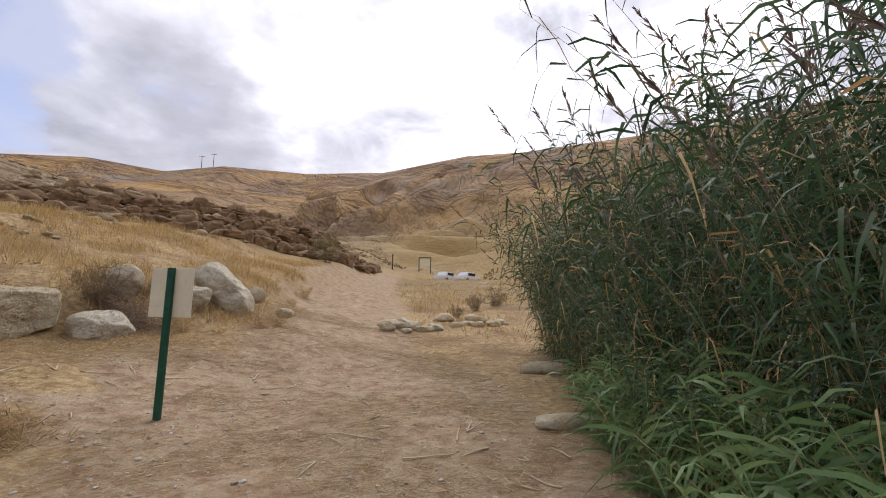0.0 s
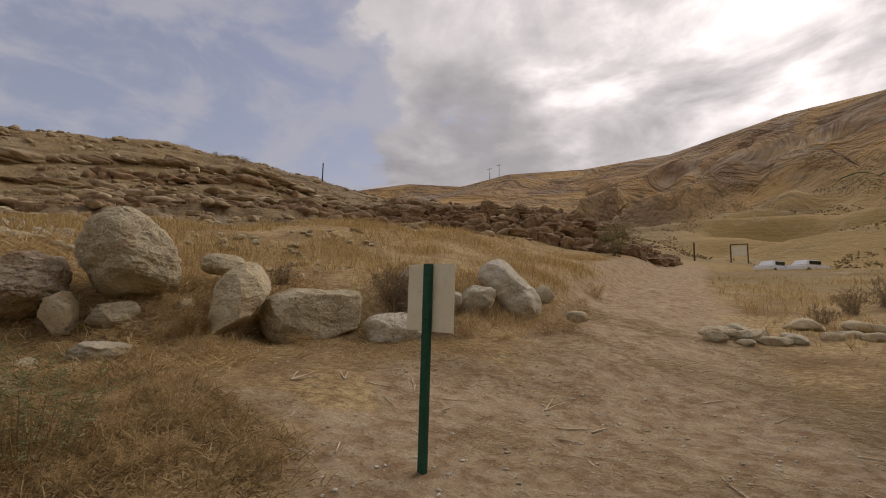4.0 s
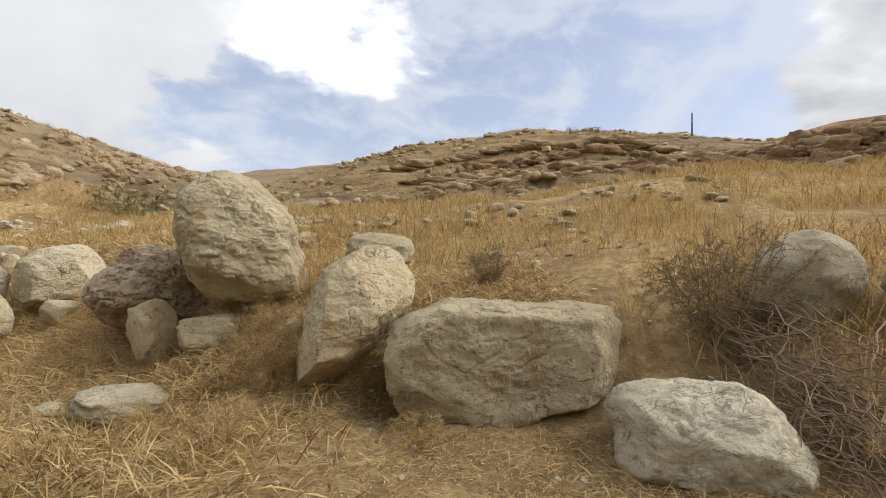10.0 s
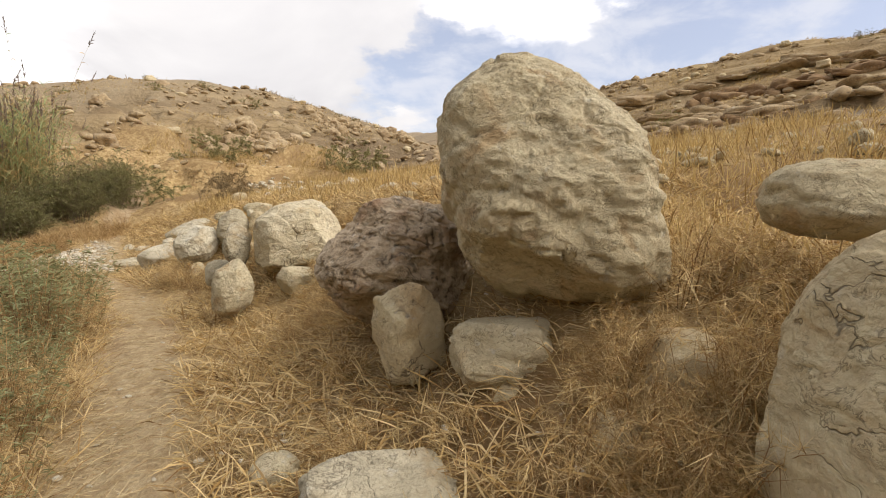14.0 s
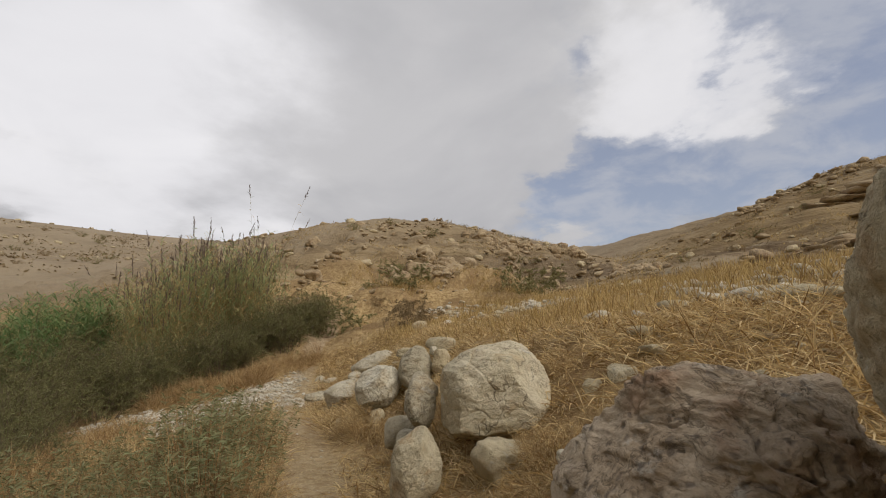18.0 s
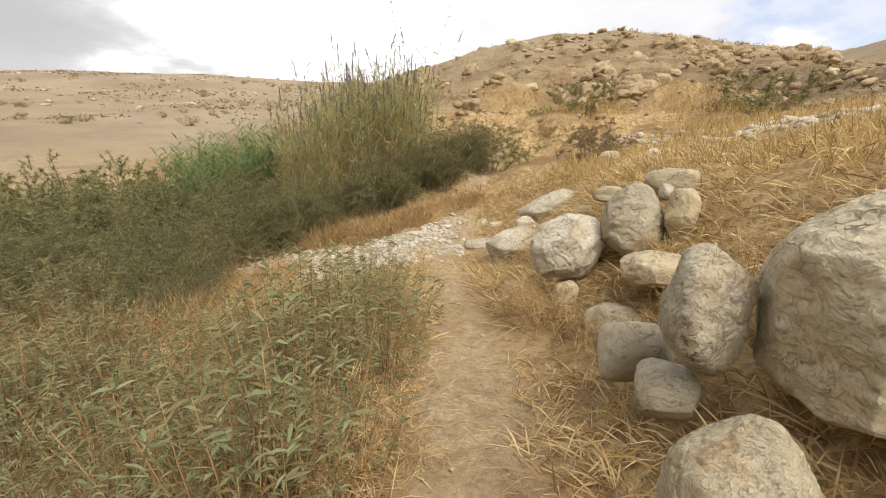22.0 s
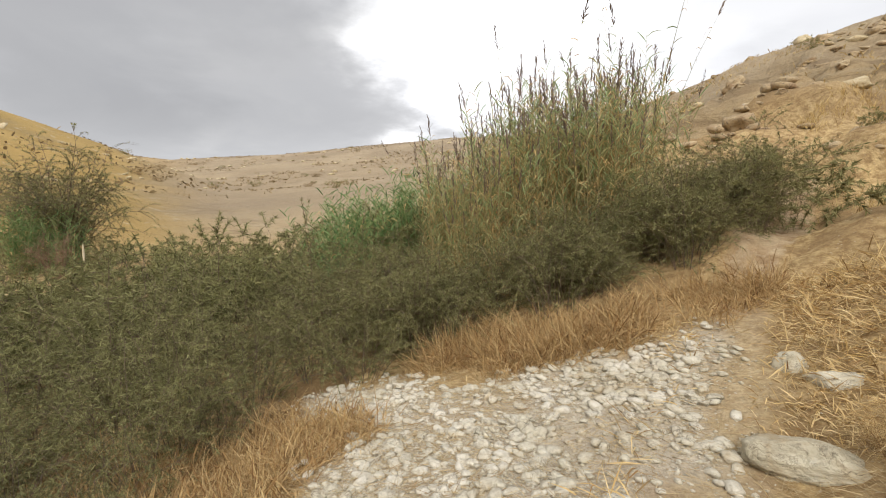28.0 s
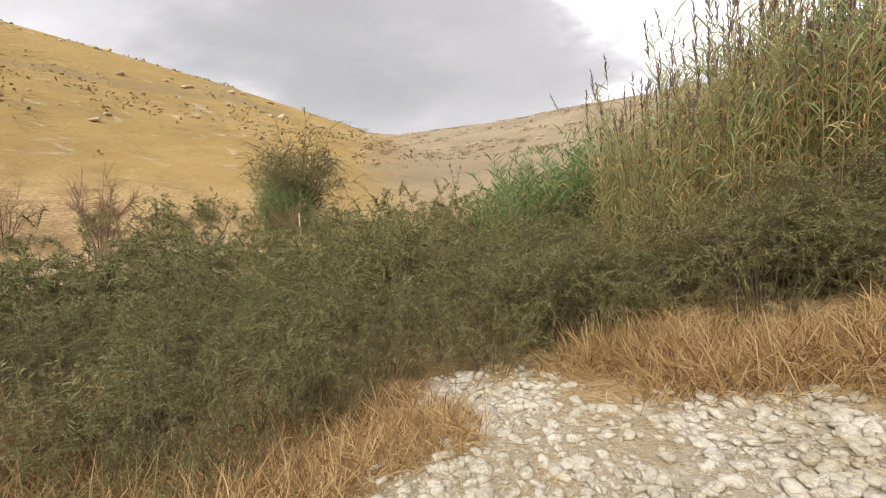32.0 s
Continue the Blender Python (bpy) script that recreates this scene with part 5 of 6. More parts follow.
spots += [(2.9, 2.6, 7, 0.8), (2.7, 3.6, 7, 0.78), (3.0, 4.8, 7, 0.85), (2.5, 5.6, 7, 0.75), (2.6, 7.2, 7, 0.7)]
grow(track_reeds, spots, rnd, west=8.0)

wadi_reeds = [reed_thing(HIDDEN, reed_clump(441 + i, 24, 3.25, 0.55, REED_LEAF_PALE, 0.5, 0.38, 0.62, 0.13, 0.085, 0.06, (0.016, 0.030), 0.75, (0.8, 2.4)), "tall half-dry giant reeds with plumes in the wadi", "reeds in the wadi") for i in range(5)]
wadi_reeds += [reed_thing(HIDDEN, reed_clump(461 + i, 24, 2.6, 0.5, REED_FRESH, 0.15, 0.0, 0.66, 0.25, 0.10, 0.08, (0.022, 0.038), 0.7, (0.7, 2.0)), "shorter green giant reeds in the wadi", "reeds in the wadi") for i in range(2)]
spots = []
for i in range(52):
    a, d = rnd.uniform(0, 2 * math.pi), math.sqrt(rnd.random())
    x = -16.15 + 2.5 * d * math.cos(a)
    spots.append((x, -11.1 + 1.4 * d * math.sin(a), rnd.randrange(5), 1.0 if x < -15 else 0.82))
for i in range(22):
    spots.append((rnd.uniform(-14.0, -11.2), rnd.uniform(-14.4, -12.2), 5 + rnd.randrange(2), 0.92))
for i in range(7):
    spots.append((rnd.uniform(-2.6, -0.2), rnd.uniform(-19.5, -18.4), 5 + rnd.randrange(2), 0.9))
wadi_reeds.append(reed_thing(HIDDEN, reed_clump(471, 4, 5.0, 0.4, REED_LEAF_PALE, 0.6, 1.0, 0.4, 0.55, 0.4, 0.5), "few tall leaning reed stalks with plumes", "reeds in the wadi"))
spots += [(-17.9, -10.6, 7, 0.9), (-15.6, -10.4, 7, 0.85), (-14.2, -10.9, 7, 0.75)]
grow(wadi_reeds, spots, rnd)

# ---- shrubs and herbs in the wadi ----
WEED = blade_material("dead_weed_stem", (0.32, 0.18, 0.07), (0.46, 0.30, 0.14), (0.14, 0.075, 0.035), 0.0, 0.85)


def shrub(seed, height, radius, leaves, leaf, mat, twig_mat, label, name="shrub", group="shrubs in the wadi", stems=26, droop=0.3, thick=0.010, forks=9, segs=1, sink=0.0):
    """Many-stemmed shrub: forked twigs and loose leaves along them."""
    r = np.random.default_rng(seed)
    a = r.uniform(0, 2 * np.pi, stems)
    out = r.uniform(0.1, 1.0, stems) ** 0.7
    k = 7
    s = np.linspace(0, 1, k)
    h = height * (1.05 - 0.55 * out ** 2) * r.uniform(0.75, 1.1, stems)
    tip = np.stack([np.cos(a) * radius * out, np.sin(a) * radius * out, h], 1)
    root = np.stack([np.cos(a) * 0.10 * radius, np.sin(a) * 0.10 * radius, np.full(stems, -0.12)], 1)
    path = root[:, None] + (tip - root)[:, None] * s[None, :, None]
    path[:, :, 2] += (np.sin(s * np.pi) * 0.16)[None] * height
    path += np.cumsum(r.normal(0, 0.035 * height, (stems, k, 3)), 1) * s[None, :, None]
    twigs = [tubes(path, np.outer(np.full(stems, thick), 1 - 0.75 * s), 3)]
    m = stems * forks
    i = r.integers(0, stems, m)
    f = r.uniform(0.06, 0.97, m) ** 0.85
    at = np.stack([[np.interp(f[j], s, path[i[j], :, c]) for c in range(3)] for j in range(m)])
    way = unit(r.normal(size=(m, 3)) + np.array([0, 0, 0.55]) + unit(at) * 0.7)
    ln = height * r.uniform(0.14, 0.34, m)
    q = np.linspace(0, 1, 3)
    small = at[:, None] + way[:, None] * (ln[:, None] * q)[:, :, None]
    small[:, :, 2] -= droop * ln[:, None] * q ** 2
    twigs.append(tubes(small, np.outer(np.full(m, thick * 0.45), 1 - 0.7 * q), 3))
    j = r.integers(0, m, leaves)
    g = r.uniform(0.05, 1.0, leaves)
    lb = at[j] + way[j] * (ln[j] * g)[:, None]
    lb[:, 2] -= droop * ln[j] * g ** 2
    lw = unit(way[j] * 0.8 + r.normal(0, 0.75, (leaves, 3)))
    crown = blades(lb, lw, leaf[0] * r.uniform(0.6, 1.3, leaves), leaf[1] * r.uniform(0.7, 1.2, leaves), r.uniform(0.0, 0.4, leaves), segs, seed + 1, 0.6)
    twigs = [(v - np.array([0, 0, sink]), t) for v, t in twigs]
    crown = (crown[0] - np.array([0, 0, sink]), crown[1])
    c = holder(name, HIDDEN, label, "shrub", group)
    tagged(part_mesh("twig_work", mesh_of("twig_work", *join(*twigs), twig_mat), c, "thin brown stems"), kind="stuff")
    if leaves:
        tagged(part_mesh("crown", mesh_of("crown", *crown, mat), c, "loose small leaves"), kind="stuff")
    return c


def herb(seed, stems=30, height=0.76, radius=0.40, per=27):
    """Clump of upright stems, each with a loose rosette of narrow leaves towards its tip."""
    r = np.random.default_rng(seed)
    a, d = r.uniform(0, 2 * np.pi, stems), np.sqrt(r.uniform(0, 1, stems))
    h = height * r.uniform(0.55, 1.1, stems)
    tip = np.stack([np.cos(a) * radius * d * 1.25, np.sin(a) * radius * d * 1.25, h], 1)
    root = np.stack([np.cos(a) * radius * d * 0.5, np.sin(a) * radius * d * 0.5, np.full(stems, -0.05)], 1)
    q = np.linspace(0, 1, 4)
    path = root[:, None] + (tip - root)[:, None] * q[None, :, None] + r.normal(0, 0.015, (stems, 4, 3))
    stem = tubes(path, np.outer(np.full(stems, 0.004), 1 - 0.6 * q), 3)
    dead = r.integers(0, stems, 14)
    stray = root[dead][:, None] + (np.stack([r.normal(0, 0.22, 14), r.normal(0, 0.22, 14), r.uniform(0.25, 0.75, 14)], 1))[:, None] * q[None, :, None]
    stalk = tubes(stray + r.normal(0, 0.02, stray.shape), np.outer(np.full(14, 0.0032), 1 - 0.6 * q), 3)
    i = np.repeat(np.arange(stems), per)
    n = len(i)
    f = 1 - r.uniform(0, 1, n) ** 1.7 * 0.75
    at = root[i] + (tip - root)[i] * f[:, None]
    turn = r.uniform(0, 2 * np.pi, n)
    way = unit(np.stack([np.cos(turn), np.sin(turn), 0.15 + 1.1 * (f - 0.4) + r.normal(0, 0.25, n)], 1))
    ln = r.uniform(0.035, 0.095, n)
    leaves = blades(at, way, ln, ln * r.uniform(0.12, 0.19, n), r.uniform(0.1, 0.6, n), 2, seed + 1, 0.5)
    c = holder("herb", HIDDEN, "low grey-green herb with rosettes of narrow leaves", "herb", "herbs beside the path")
    tagged(part_mesh("stem_work", mesh_of("stem_work", *join(stem, stalk), WEED), c, "thin rusty stems"), kind="stuff")
    tagged(part_mesh("crown", mesh_of("crown", *leaves, HERB_LEAF), c, "narrow grey-green leaves"), kind="stuff")
    return c


wadi_shrubs = [shrub(501 + i, 2.05, 1.2, 10500, (0.075, 0.018), SHRUB_LEAF, TWIG, "dense grey-green shrub in the wadi", stems=26, forks=9, thick=0.007, sink=0.34) for i in range(3)]
wadi_shrubs += [shrub(505, 2.0, 1.15, 3600, (0.13, 0.036), SHRUB_LEAF, TWIG, "dense grey-green shrub in the wadi", stems=16, forks=5, sink=0.3)]
wadi_shrubs += [herb(511 + i) for i in range(4)]
rnd = random.Random(17)
spots = []


def path_side(x, y):
    """Metres from the footpath, positive on the wadi side."""
    d, _ = off_line(np.array([x]), np.array([y]), PATH)
    return d[0] if hill_side(x, y) < hill_side(x + 0.1, y - 0.1) + 1 and wadi_of(x, y) else -d[0]


def wadi_of(x, y):
    best = min(range(len(PATH) - 1), key=lambda i: (x - (PATH[i][0] + PATH[i + 1][0]) / 2) ** 2 + (y - (PATH[i][1] + PATH[i + 1][1]) / 2) ** 2)
    (ax, ay), (bx, by) = PATH[best], PATH[best + 1]
    return (bx - ax) * (y - ay) - (by - ay) * (x - ax) > 0


FRONT = [(-6.5, -1.9), (-7.7, -4.1), (-8.8, -5.6), (-10.2, -6.4), (-11.7, -7.6), (-13.2, -9.6)]
tries = 0
while len(spots) < 118 and tries < 6000:
    tries += 1
    x, y = rnd.uniform(-14.0, -3.2), rnd.uniform(-15.0, -0.4)
    d, s = off_line(np.array([x]), np.array([y]), FRONT)
    behind = y < np.interp(-x, [6.5, 7.7, 8.8, 10.2, 11.7, 13.2, 14], [-1.9, -4.1, -5.6, -6.4, -7.6, -9.6, -10.2])
    if behind and 0.45 < d[0] < 8.0 and all((x - p[0]) ** 2 + (y - p[1]) ** 2 > 0.72 ** 2 for p in spots):
        spots.append((x, y, rnd.randrange(3) if d[0] < 2.6 else 3, rnd.uniform(0.72, 1.06)))
for i in range(34):
    spots.append((rnd.uniform(-19.2, -13.0), rnd.uniform(-9.7, -8.5), rnd.randrange(3), rnd.uniform(0.68, 0.95)))
spots += [(-12.9, -8.9, 0, 0.8), (-12.4, -8.2, 1, 0.72), (-13.3, -9.5, 2, 0.85), (-9.9, -5.5, 0, 0.62), (-9.4, -5.9, 1, 0.7), (-10.4, -6.2, 2, 0.66), (-9.1, -5.0, 0, 0.66), (-9.9, -4.9, 1, 0.48), (-10.9, -6.9, 0, 0.6), (-10.5, -5.5, 2, 0.42)]
for i in range(46):
    spots.append((rnd.uniform(-9.5, 4.0), rnd.uniform(-21.0, -13.5), 3, rnd.uniform(0.42, 0.75)))
big = len(spots)
tries = 0
while len(spots) < big + 260 and tries < 9000:
    tries += 1
    x, y = rnd.uniform(-12.3, -5.6), rnd.uniform(-6.4, 3.6)
    s = path_side(x, y)
    ahead = y > np.interp(-x, [5.6, 6.5, 7.8, 8.9, 10.2, 11.9], [-1.2, -2.4, -4.7, -6.2, -7.0, -8.4])
    gz = float(gravel_zone(np.array([x]), np.array([y]))[0])
    if s > 0.55 + 0.5 * rnd.random() and ahead and gz > 1.45 and not (x < -9.4 and y < -3.1) and fbm2(x, y, 0.7, 3, 57)[0] > -0.42 and all((x - p[0]) ** 2 + (y - p[1]) ** 2 > 0.31 ** 2 for p in spots[big:]):
        spots.append((x, y, 4 + rnd.randrange(4), rnd.uniform(0.7, 1.15)))
herb_spots = spots[big:]
grow(wadi_shrubs, spots, rnd)

# ---- lone bushes ----
lone = [
    shrub(531, 0.95, 0.8, 17000, (0.038, 0.015), SCRUB, TWIG, "dry brown bush behind a boulder", "dry_bush", "lone bushes", 40, 0.3, 0.004, 12),
    shrub(532, 2.3, 1.5, 9000, (0.10, 0.030), SCRUB_GREEN, TWIG, "dark green bush at the end of the outcrop", "bush", "lone bushes", 30),
    shrub(533, 4.4, 2.5, 64000, (0.11, 0.026), SHRUB_LEAF, TWIG, "feathery grey-green tamarisk beyond the shrubs", "tamarisk", "lone bushes", 80, 0.5, 0.02, 14),
    shrub(534, 3.0, 1.7, 2600, (0.08, 0.02), SCRUB, BARE_TWIG, "bare brown shrub with few leaves", "bare_shrub", "lone bushes", 20, 0.1, 0.018, 22),
    shrub(535, 0.6, 0.8, 5200, (0.045, 0.02), SCRUB, WEED, "low dry scrub on the hillside", "scrub", "hillside scrub", 44, 0.5, 0.003, 3),
    shrub(536, 0.6, 0.85, 5200, (0.045, 0.02), SCRUB_GREEN, WEED, "low olive-green scrub on the hillside", "scrub", "hillside scrub", 44, 0.5, 0.003, 3),
]
lone.append(shrub(537, 0.55, 0.55, 1700, (0.16, 0.008), GRASS_RUST, WEED, "tangled rusty dead weed among boulders", "dead_weed", "weeds among the boulders", 22, 0.9, 0.0045, 7))
lone.append(shrub(538, 0.42, 0.55, 1500, (0.16, 0.008), GRASS_RUST, WEED, "tangled rusty dead weed among boulders", "dead_weed", "weeds among the boulders", 20, 0.9, 0.0045, 7))
lone.append(shrub(539, 0.8, 1.2, 6000, (0.075, 0.03), SCRUB_GREEN, SCRUB, "low spreading olive-green bush on the slope", "bush", "hillside scrub", 26, 0.5, 0.003, 6))
lone.append(shrub(540, 0.8, 1.0, 6000, (0.07, 0.025), SCRUB, SCRUB, "low dense brown bush on the slope", "dry_bush", "hillside scrub", 26, 0.5, 0.003, 6))
spots = [(-12.75, -0.25, 6, 0.8), (-12.95, -0.7, 7, 0.7), (-12.7, 0.25, 7, 0.8), (-13.3, 0.55, 6, 0.7), (-12.55, 0.75, 6, 0.7), (-13.9, -0.4, 7, 0.8), (-8.45, 6.3, 6, 1.0), (-8.55, 5.75, 7, 1.0), (-8.75, 6.6, 6, 1.1), (-8.9, 5.1, 7, 0.8), (-9.3, 6.3, 6, 1.1), (-9.05, 6.95, 6, 0.9), (-9.0, 7.35, 7, 0.9), (-9.6, 6.75, 7, 1.2), (-8.3, 7.5, 7, 0.8), (-7.25, 7.3, 6, 0.6), (-8.1, 5.3, 7, 0.9), (-7.6, 5.9, 6, 0.8),
         (-8.75, 4.55, 6, 0.7), (-9.6, 4.2, 7, 0.8), (-10.9, 3.5, 6, 0.9), (-11.1, 3.0, 7, 0.9), (-10.4, 3.3, 6, 0.7), (-12.3, 2.9, 7, 1.0), (-12.5, 1.4, 6, 0.9), (-12.9, 0.9, 7, 0.8), (-12.8, -0.6, 6, 0.7), (-13.7, -0.9, 7, 0.9),
         (-14.2, -1.4, 6, 1.0), (-6.2, 9.7, 7, 0.8), (-5.6, 9.9, 6, 0.9), (-5.0, 10.3, 7, 0.8), (-4.6, 11.6, 6, 0.9), (-6.6, 11.2, 7, 1.0), (-4.4, 12.3, 6, 0.8), (-14.6, -2.2, 7, 0.8), (-16.0, -4.2, 6, 0.8), (-7.35, 9.75, 0, 1.0), (-8.3, 32.8, 1, 1.0), (-0.7, -20.4, 2, 1.0), (1.4, -12.9, 3, 0.95), (-2.6, -17.2, 3, 0.7), (4.6, -12.0, 3, 0.7), (-9.2, 8.35, 0, 0.45), (-8.6, 7.6, 0, 0.4),
         (1.6, 22.5, 0, 0.9), (2.8, 24, 0, 1.0), (0.6, 19.6, 0, 0.7), (-6.2, 12.6, 6, 0.9), (-5.4, 13.8, 7, 0.9), (-4.9, 14.6, 6, 0.9), (-5.3, 16.2, 7, 1.1), (-5.6, 18.5, 6, 1.2), (-19.5, -4.8, 9, 1.0), (-21.0, -5.8, 9, 1.2), (-24.5, -9.2, 8, 1.3), (-19.8, -9.0, 8, 1.1), (-27, -4, 8, 1.4)]
for i in range(64):
    spots.append((rnd.uniform(-8.0, -4.5), rnd.uniform(2.5, 5.0), 6 + rnd.randrange(2), rnd.uniform(0.3, 0.6)))
for i in range(16):
    spots.append((rnd.uniform(-9.0, -8.3), rnd.uniform(5.85, 6.7), 6 + rnd.randrange(2), rnd.uniform(0.5, 0.9)))
for x, y, k, size in herb_spots[::2]:
    spots.append((x + rnd.uniform(-0.2, 0.2), y + rnd.uniform(-0.2, 0.2), 6 + rnd.randrange(2), rnd.uniform(0.7, 1.0)))
for i in range(14):
    s = rnd.random()
    spots.append((-9.6 - 3.6 * s + rnd.uniform(-0.3, 0.3), 4.2 - 4.3 * s + rnd.uniform(0.0, 1.0), 6 + rnd.randrange(2), rnd.uniform(0.4, 0.8)))
for i in range(72):
    a = rnd.uniform(35, 100)
    x, y = at_bearing((-3.3, 6.7), a, rnd.uniform(24, 57))
    spots.append((x, y, 4 + (rnd.random() < 0.3), rnd.uniform(0.45, 1.1)))
for i in range(34):
    a = rnd.uniform(108, 158)
    x, y = at_bearing((-10.3, 1.8), a, rnd.uniform(16, 42))
    spots.append((x, y, 4 + (rnd.random() < 0.5), rnd.uniform(0.5, 1.2)))
for i in range(90):
    a = rnd.uniform(158, 208)
    x, y = at_bearing((-10.3, 1.8), a, rnd.uniform(60, 150))
    spots.append((x, y, 4 + (rnd.random() < 0.5), rnd.uniform(0.6, 1.7)))
grow(lone, spots, rnd)


# ---- brushwood, canes ----


BRUSHWOOD = blade_material("brushwood_twig", (0.27, 0.195, 0.135), (0.40, 0.30, 0.205), (0.17, 0.115, 0.08), 0.0, 0.85)


def brush_pile():
    r = np.random.default_rng(91)
    n = 300
    t = r.uniform(0, 1, n)
    a = np.array([-7.25, 9.95, 0]) + r.normal(0, 0.26, (n, 3))
    b = np.array([-5.95, 9.55, 0]) + r.normal(0, 0.22, (n, 3))
    mid = a + (b - a) * t[:, None]
    way = unit((b - a) + r.normal(0, 0.75, (n, 3)))
    ln = r.uniform(0.25, 0.75, n)
    q = np.linspace(-0.5, 0.5, 5)
    path = mid[:, None] + way[:, None] * (ln[:, None] * q)[:, :, None]
    path[:, :, 2] = land(path[:, :, 0], path[:, :, 1]) + 0.02 + (r.uniform(0, 0.42, n) * (1.1 - 0.7 * t))[:, None] + r.normal(0, 0.02, (n, 5))
    path[:, :, :2] += np.cumsum(r.normal(0, 0.045, (n, 5, 2)), 1)
    rad = np.outer(r.uniform(0.0025, 0.0075, n), [1, 0.95, 0.85, 0.7, 0.4])
    c = holder("brushwood_pile", pose(-6.5, 9.4, land(-6.5, 9.4)), "heap of dry brown twigs between the boulders", "brushwood")
    shift = np.array([-6.5, 9.4, land(-6.5, 9.4)])
    for i in range(n):
        v, tr = tubes(path[i:i + 1] - shift, rad[i:i + 1], 4)
        part_mesh("twig", mesh_of("twig", v, tr, BRUSHWOOD), c)


brush_pile()


def cane(x, y, turn, length, forks, seed, label="pale broken cane lying on the track"):
    r = np.random.default_rng(seed)
    tips = [0.0] + [f * 0.42 + r.normal(0, 0.1) for f in range(-(forks // 2), forks - forks // 2) if f]
    rows, rad = [], []
    for i, a in enumerate(tips):
        ang = radians(turn) + a
        ln = length * (1.0 if i == 0 else r.uniform(0.5, 0.8))
        s = np.linspace(0, 1, 6)
        p = np.stack([x + math.cos(ang) * ln * s, y + math.sin(ang) * ln * s, 0 * s], 1)
        p[:, :2] += np.cumsum(r.normal(0, 0.012 * length, (6, 2)), 0)
        p[:, 2] = land(p[:, 0], p[:, 1]) + 0.014 + 0.03 * s * (i > 0)
        rows.append(p)
        rad.append(0.010 * (1 - 0.5 * s))
    v, t = tubes(np.array(rows), np.array(rad), 6)
    thing("cane", mesh_of("cane", v, t, CANE, True), Matrix(), label, "dry cane", "canes on the ground")


CANE = plain_material("bleached_cane", (0.52, 0.42, 0.28), (0.64, 0.54, 0.38), 9, 0.75)
cane(-5.95, 6.20, 100, 0.42, 4, 1)
cane(-5.55, 6.75, 150, 0.36, 2, 2)
cane(-5.35, 6.95, 20, 0.40, 1, 3)
cane(-6.4, 5.0, 60, 0.5, 1, 4)
cane(-3.2, 8.0, 100, 0.45, 2, 5)
cane(-2.9, 7.55, 30, 0.4, 1, 6)
cane(-2.75, 7.25, 10, 0.25, 2, 7)
cane(-0.6, 5.1, 160, 1.05, 1, 8)
cane(-0.35, 4.5, 15, 0.55, 1, 9)
cane(0.3, 5.3, 80, 0.5, 2, 10)
cane(0.85, 3.4, 20, 0.6, 1, 11)
cane(-1.0, 6.7, 120, 0.5, 1, 12)
cane(0.6, 7.0, 10, 0.9, 2, 13)
cane(0.9, 9.4, 150, 1.1, 3, 14)
cane(0.2, 10.6, 30, 0.9, 2, 15)
cane(-1.6, 9.8, 60, 0.5, 1, 16)
cane(-2.3, 3.2, 110, 0.4, 1, 17)
cane(-4.3, 7.3, 40, 0.4, 2, 18)
for i in range(34):
    cane(rnd.uniform(-1.6, 1.3), rnd.uniform(3.0, 9.5), rnd.uniform(0, 360), rnd.uniform(0.12, 0.45), rnd.choice((1, 1, 2)), 40 + i)
for i in range(12):
    cane(rnd.uniform(-5.6, -2.2), rnd.uniform(5.4, 8.6), rnd.uniform(0, 360), rnd.uniform(0.10, 0.30), 1, 80 + i)
cane(-11.2, -4.5, 40, 0.8, 1, 19, "thin dry stalk lying by the stream bed")


# ---- odds and ends ----


def cattail(x, y):
    z = land(x, y)
    c = holder("cattail", pose(x, y, z, 3, 2, 0), "single pale cattail spike above the shrubs", "cattail")
    bm = bmesh.new()
    bmesh.ops.create_cone(bm, cap_ends=True, segments=8, radius1=0.012, radius2=0.008, depth=1.3, matrix=Matrix.Translation((0, 0, 0.6)))
    part("stalk", bm, CANE, c)
    bm = bmesh.new()
    bmesh.ops.create_uvsphere(bm, u_segments=10, v_segments=8, radius=1, matrix=Matrix.Translation((0, 0, 1.55)) @ Matrix.Diagonal((0.026, 0.026, 0.26, 1)))
    part("spike", bm, CANE, c, "fluffy buff seed spike")


cattail(-5.2, -14.2)


def plastic_scrap(x, y, mat, label):
    r = np.random.default_rng(77)
    n = 9
    u, v = np.meshgrid(np.linspace(-1, 1, n), np.linspace(-1, 1, n), indexing="ij")
    p = np.stack([u.ravel() * 0.17, v.ravel() * 0.10, 0 * u.ravel()], 1)
    p[:, 2] = 0.05 + 0.05 * fbm(p * 9, 3, 4) + land(x, y)
    p[:, 0] += x + 0.03 * r.normal(size=n * n)
    p[:, 1] += y
    i = np.arange(n * n).reshape(n, n)
    q = np.stack([i[:-1, :-1], i[1:, :-1], i[1:, 1:], i[:-1, 1:]], -1).reshape(-1, 4)
    thing("plastic_scrap", mesh_of("plastic_scrap", p, q, mat, True), Matrix(), label, "litter")


plastic_scrap(-18.6, -9.6, PLASTIC, "crumpled white plastic scrap on the path")
plastic_scrap(2.8, 10.05, PLASTIC_GREEN, "crumpled bright green plastic scrap behind a stone")

# ---- dry grass ----


